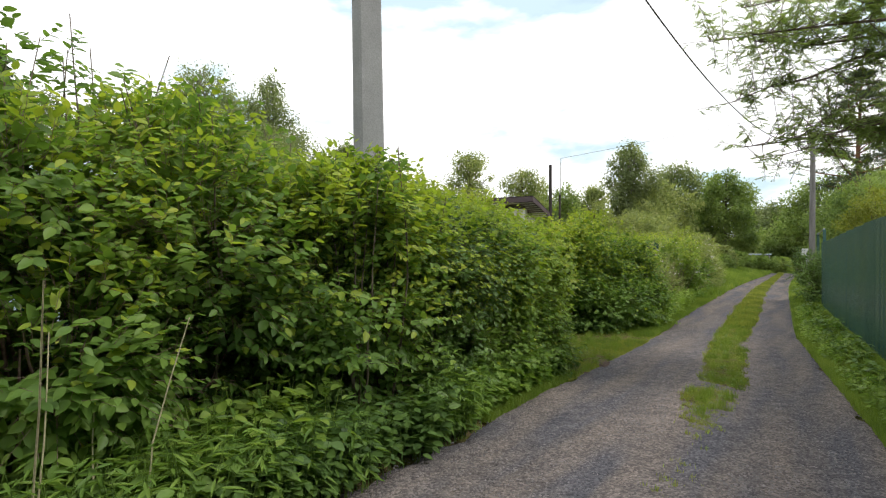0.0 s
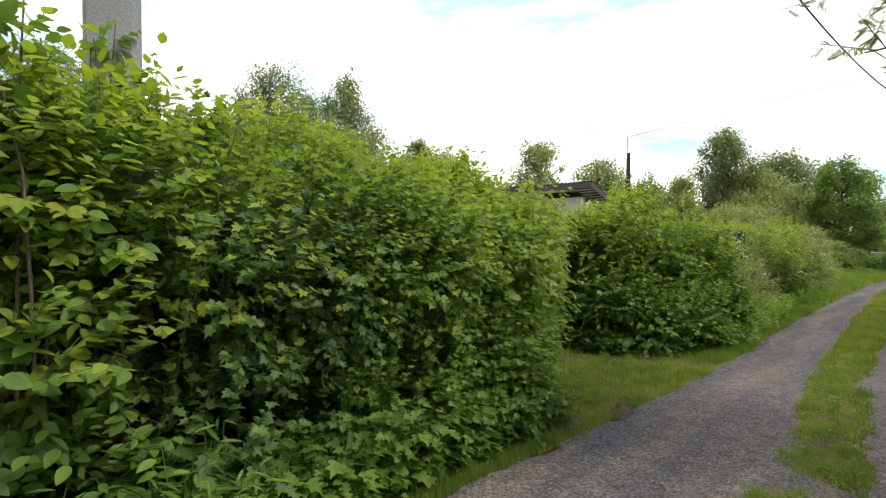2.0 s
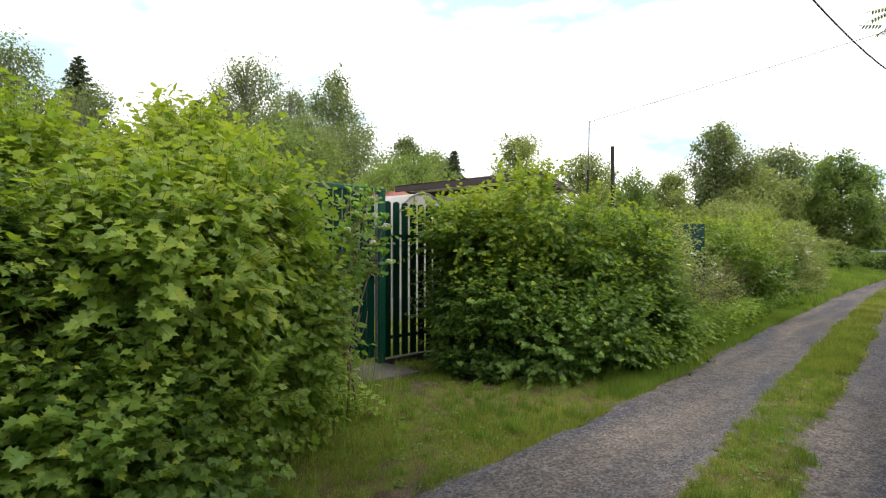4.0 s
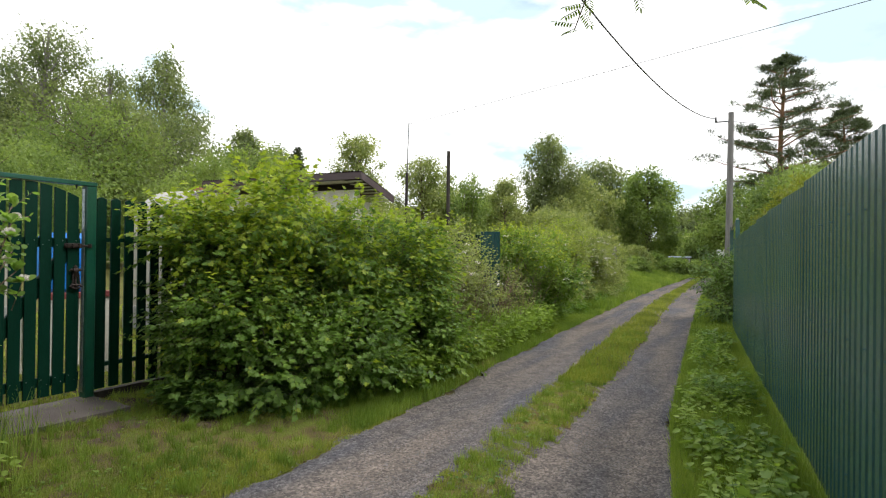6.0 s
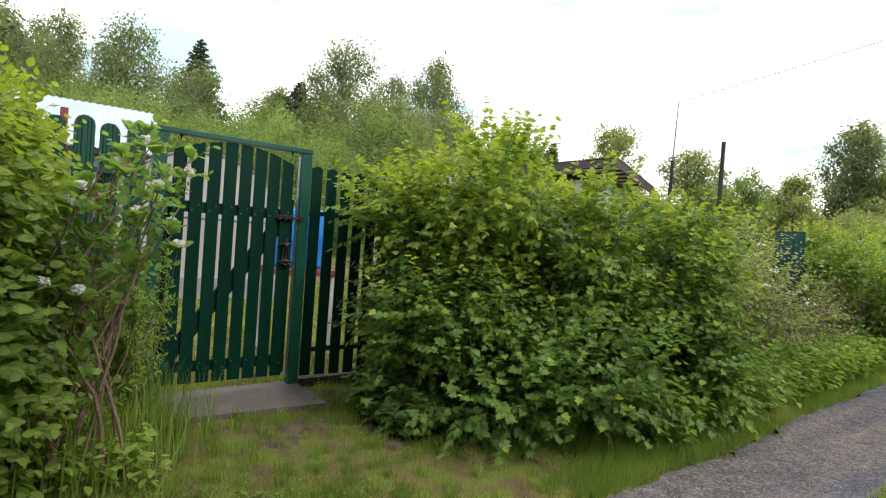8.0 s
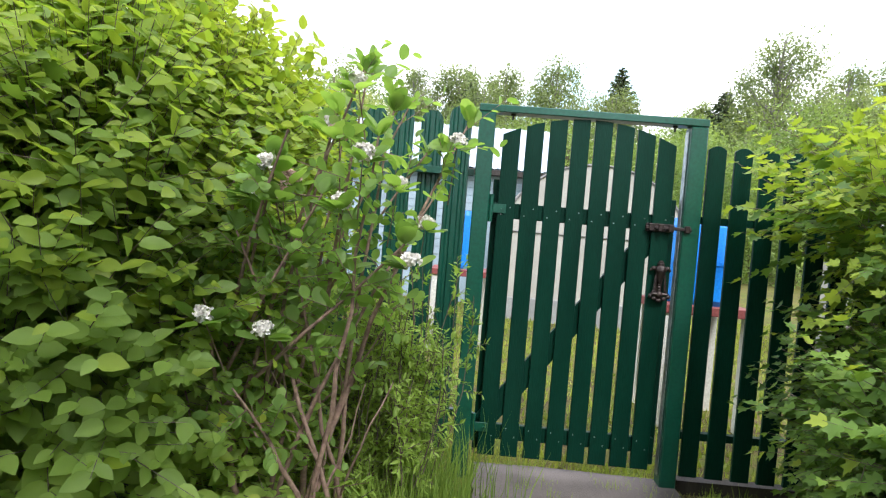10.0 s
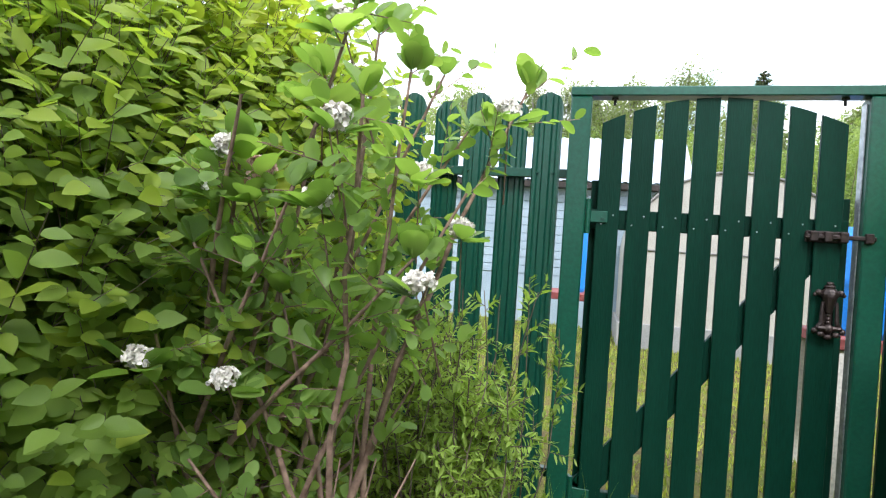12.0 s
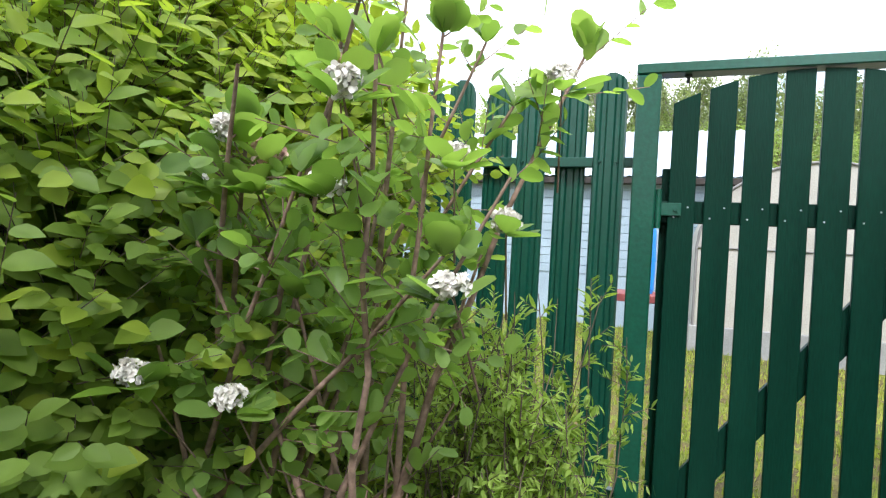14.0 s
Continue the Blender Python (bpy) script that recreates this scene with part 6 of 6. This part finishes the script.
TREES = [
    (-7.1, 63.9, 9.6, "round", 2.5), (-14.7, 58.3, 12.2, "birch", 2.4), (-13.0, 59.7, 8.5, "willow", 3.4), (-13.2, 71.0, 11.5, "birch", 3.4),
    (-15.7, 48.4, 7.1, "apple", 2.4), (-12.5, 50.0, 4.6, "willow", 3.0), (-21.7, 37.3, 8.9, "apple", 2.8), (-19.3, 41.2, 8.1, "apple", 3.0), (-17.9, 44.2, 7.2, "bush", 2.4),
    (-50.4, 54.5, 15.4, "birch", 2.6), (-47.2, 60.4, 14.4, "spruce", 2.0), (-5.9, 116.3, 9.3, "birch", 5.0), (-1.5, 106.4, 6.3, "maple", 5.0),
    (-4.7, 49.5, 1.45, "bush", 1.0), (-3.2, 50.5, 1.1, "bush", 0.9), (-6.0, 46.5, 1.9, "willow", 1.3), (-5.2, 43.0, 1.2, "bush", 0.9), (-1.9, 53.0, 1.0, "bush", 0.7), (-1.6, 60.0, 3.2, "maple", 1.6), (0.6, 60.0, 3.6, "maple", 1.6), (-3.2, 88.4, 3.4, "willow", 4.0), (-6.5, 74.0, 3.0, "bush", 2.5), (-0.9, 70.4, 2.6, "willow", 3.0), (3.2, 48.4, 14.4, "pine", 3.4), (6.7, 51.0, 11.5, "pine", 3.0),
    (2.8, 61.4, 8.3, "maple", 3.4), (7.4, 66.0, 9.4, "maple", 5.0), (2.5, 28.4, 4.1, "yellow", 1.25), (3.6, 30.5, 3.6, "bush", 1.5), (2.6, 36.0, 5.4, "maple", 1.9), (4.0, 43.0, 6.5, "maple", 2.4),
    (-55.9, 7.7, 16.4, "spruce", 2.6), (-78.6, 27.1, 25.4, "spruce", 3.4), (-60.6, 2.3, 18.1, "birch", 3.4), (-64.9, 6.6, 19.2, "birch", 3.4), (-62.8, 11.9, 19.2, "birch", 3.2),
    (-50.4, 15.5, 16.3, "birch", 3.2), (-85.3, 39.4, 22.2, "birch", 3.0), (-47.4, 31.4, 18.9, "birch", 3.6), (-56.0, 31.8, 16.8, "spruce", 3.0), (-69.5, 58.3, 28.1, "birch", 4.5),
    (-68.4, 51.0, 24.2, "birch", 4.0), (-43.8, 21.6, 9.7, "bush", 4.0), (-44.6, 13.2, 10.0, "maple", 3.8), (-24.5, 3.8, 6.4, "apple", 2.6), (-30.2, 1.5, 8.8, "maple", 2.8),
    (-40.6, 31.2, 11.8, "maple", 4.5), (-45.0, 40.0, 13.0, "birch", 4.5), (-38.0, 44.0, 10.5, "maple", 4.0), (-33.0, 48.0, 8.0, "willow", 4.0), (-27.0, 46.0, 6.5, "bush", 3.5),
    (-40.0, 5.0, 8.5, "bush", 4.0), (-38.0, -6.0, 10.0, "maple", 4.5), (-26.0, -10.0, 9.0, "birch", 3.5), (-36.0, 14.0, 7.5, "willow", 3.5), (-34.0, 24.0, 7.0, "bush", 3.5),
    (-30.0, 8.0, 7.2, "bush", 3.2), (-33.0, 13.5, 7.8, "maple", 3.4), (-31.0, 19.0, 7.4, "bush", 3.4), (-48.0, 9.0, 13.5, "birch", 3.4), (-52.0, 20.0, 14.5, "birch", 3.4), (-50.0, 26.0, 12.5, "maple", 4.0),
    (-42.0, 35.0, 13.0, "birch", 3.0), (-60.0, 38.0, 18.0, "birch", 4.0), (-28.0, 30.5, 7.0, "bush", 3.0), (-46.0, -2.0, 13.5, "birch", 3.5), (-55.0, 66.0, 15.0, "birch", 4.0),
    (-20.0, 52.0, 6.0, "bush", 3.2), (-24.0, 60.0, 8.0, "willow", 4.5),
]


def trees():
    for i, (x, y, top, kind, radius) in enumerate(TREES):
        tree(x, y, top, kind, radius, 500 + i)


def overhanging_tree():
    """The rowan behind the metal fence whose boughs reach over the lane."""
    r = np.random.default_rng(77)
    root = thing("rowan_tree", (0, 0, 0), "rowan with feathery leaves hanging over the lane from behind the fence", "tree")
    trunk, crown = Soup(), Soup()
    foot = np.array([3.6, 8.6, -0.1])
    top = np.array([3.0, 8.3, 6.6])
    axis = bent(foot, top, r, 0.03, 8)
    add_stem(trunk, axis, np.linspace(0.13, 0.04, 8), 10)
    boughs = [((-0.15, 9.3, 2.95), 0.35), ((-0.5, 7.6, 2.85), 0.4), ((0.2, 7.9, 3.1), 0.45), ((-0.7, 8.3, 3.6), 0.5), ((-0.9, 7.7, 4.3), 0.55), ((-0.4, 8.0, 4.3), 0.6), ((0.6, 8.2, 3.8), 0.6),
              ((0.9, 8.6, 4.9), 0.65), ((-0.6, 8.6, 5.0), 0.7), ((1.6, 8.0, 3.6), 0.5), ((1.4, 7.2, 4.6), 0.65), ((0.4, 6.8, 4.2), 0.6), ((2.4, 7.6, 5.0), 0.8), ((3.4, 9.0, 5.2), 0.8), ((4.4, 8.0, 4.4), 0.7), ((3.0, 8.4, 6.4), 0.95), ((1.7, 8.7, 5.8), 0.85)]
    for tip, f in boughs:
        a = np.array([np.interp(f, np.linspace(0, 1, 8), axis[:, j]) for j in range(3)])
        pts = bent(a, tip, r, 0.06, 8)
        add_stem(trunk, pts, np.linspace(0.035, 0.006, 8), 6)
        for k in range(86):
            u = r.uniform(0.3, 1.0)
            p = np.array([np.interp(u, np.linspace(0, 1, 8), pts[:, j]) for j in range(3)])
            q = p + r.normal(0, 0.33, 3) * np.array([1, 0.7, 0.9]) + np.array([0.08, 0, 0.12])
            add_twigs(trunk, p[None], q[None], 0.006)
            m = 9
            way = unit(r.normal(0, 1, (m, 3)) * np.array([1, 1, 0.3]) - np.array([0, 0, 0.35]))
            st = p + (q - p) * r.uniform(0.3, 1, m)[:, None]
            ln = 0.11
            add_twigs(trunk, st, st + way * ln, 0.0015)
            side = unit(np.cross(way, np.array([0, 0, 1.0])))
            for j in range(6):
                for sg in (-1, 1):
                    add_leaves(crown, NARROW, st + way * ln * (0.25 + 0.14 * j), side * sg + way * 0.35 - np.array([0, 0, 0.25]), np.array([0, 0, 1.0]) + 0 * way, 0.036, 1.9)
            add_leaves(crown, NARROW, st + way * ln, way, np.array([0, 0, 1.0]) + 0 * way, 0.034, 1.9)
    trunk.part("trunk", M_BARK, root)
    crown.part("crown", M_TREE_LEAF_HAZED, root, kind="stuff")


def far_woods():
    r = np.random.default_rng(91)
    n = 30000
    a = r.uniform(0, 2 * math.pi, n)
    d = r.uniform(125, 150, n)
    hmax = 7 + 3 * np.sin(a * 9) + 2.5 * np.sin(a * 23 + 1) + 1.5 * np.sin(a * 61)
    x, y = np.sin(a) * d - 10, np.cos(a) * d + 10
    z = ground_z(x, y) + hmax * r.random(n) ** 0.8
    s = Soup()
    add_leaves(s, SIMPLE, np.stack([x, y, z], -1), r.normal(0, 1, (n, 3)), np.stack([-x, -y, 40 * np.ones(n)], -1) / 90 + r.normal(0, 0.5, (n, 3)), r.uniform(1.2, 3.0, n), 1.2)
    tagged(s.part("far_woods", M_TREE_LEAF_HAZED, None), "far line of mixed woods on the horizon", "woods", kind="stuff")


ground()
lane()
grasses()
gate()
picket_fences()
metal_fence()
slab()
soil_patches()
poles()
buildings()
hedges()
herbs()
flowering_shrub()
overhanging_tree()
trees()
far_woods()
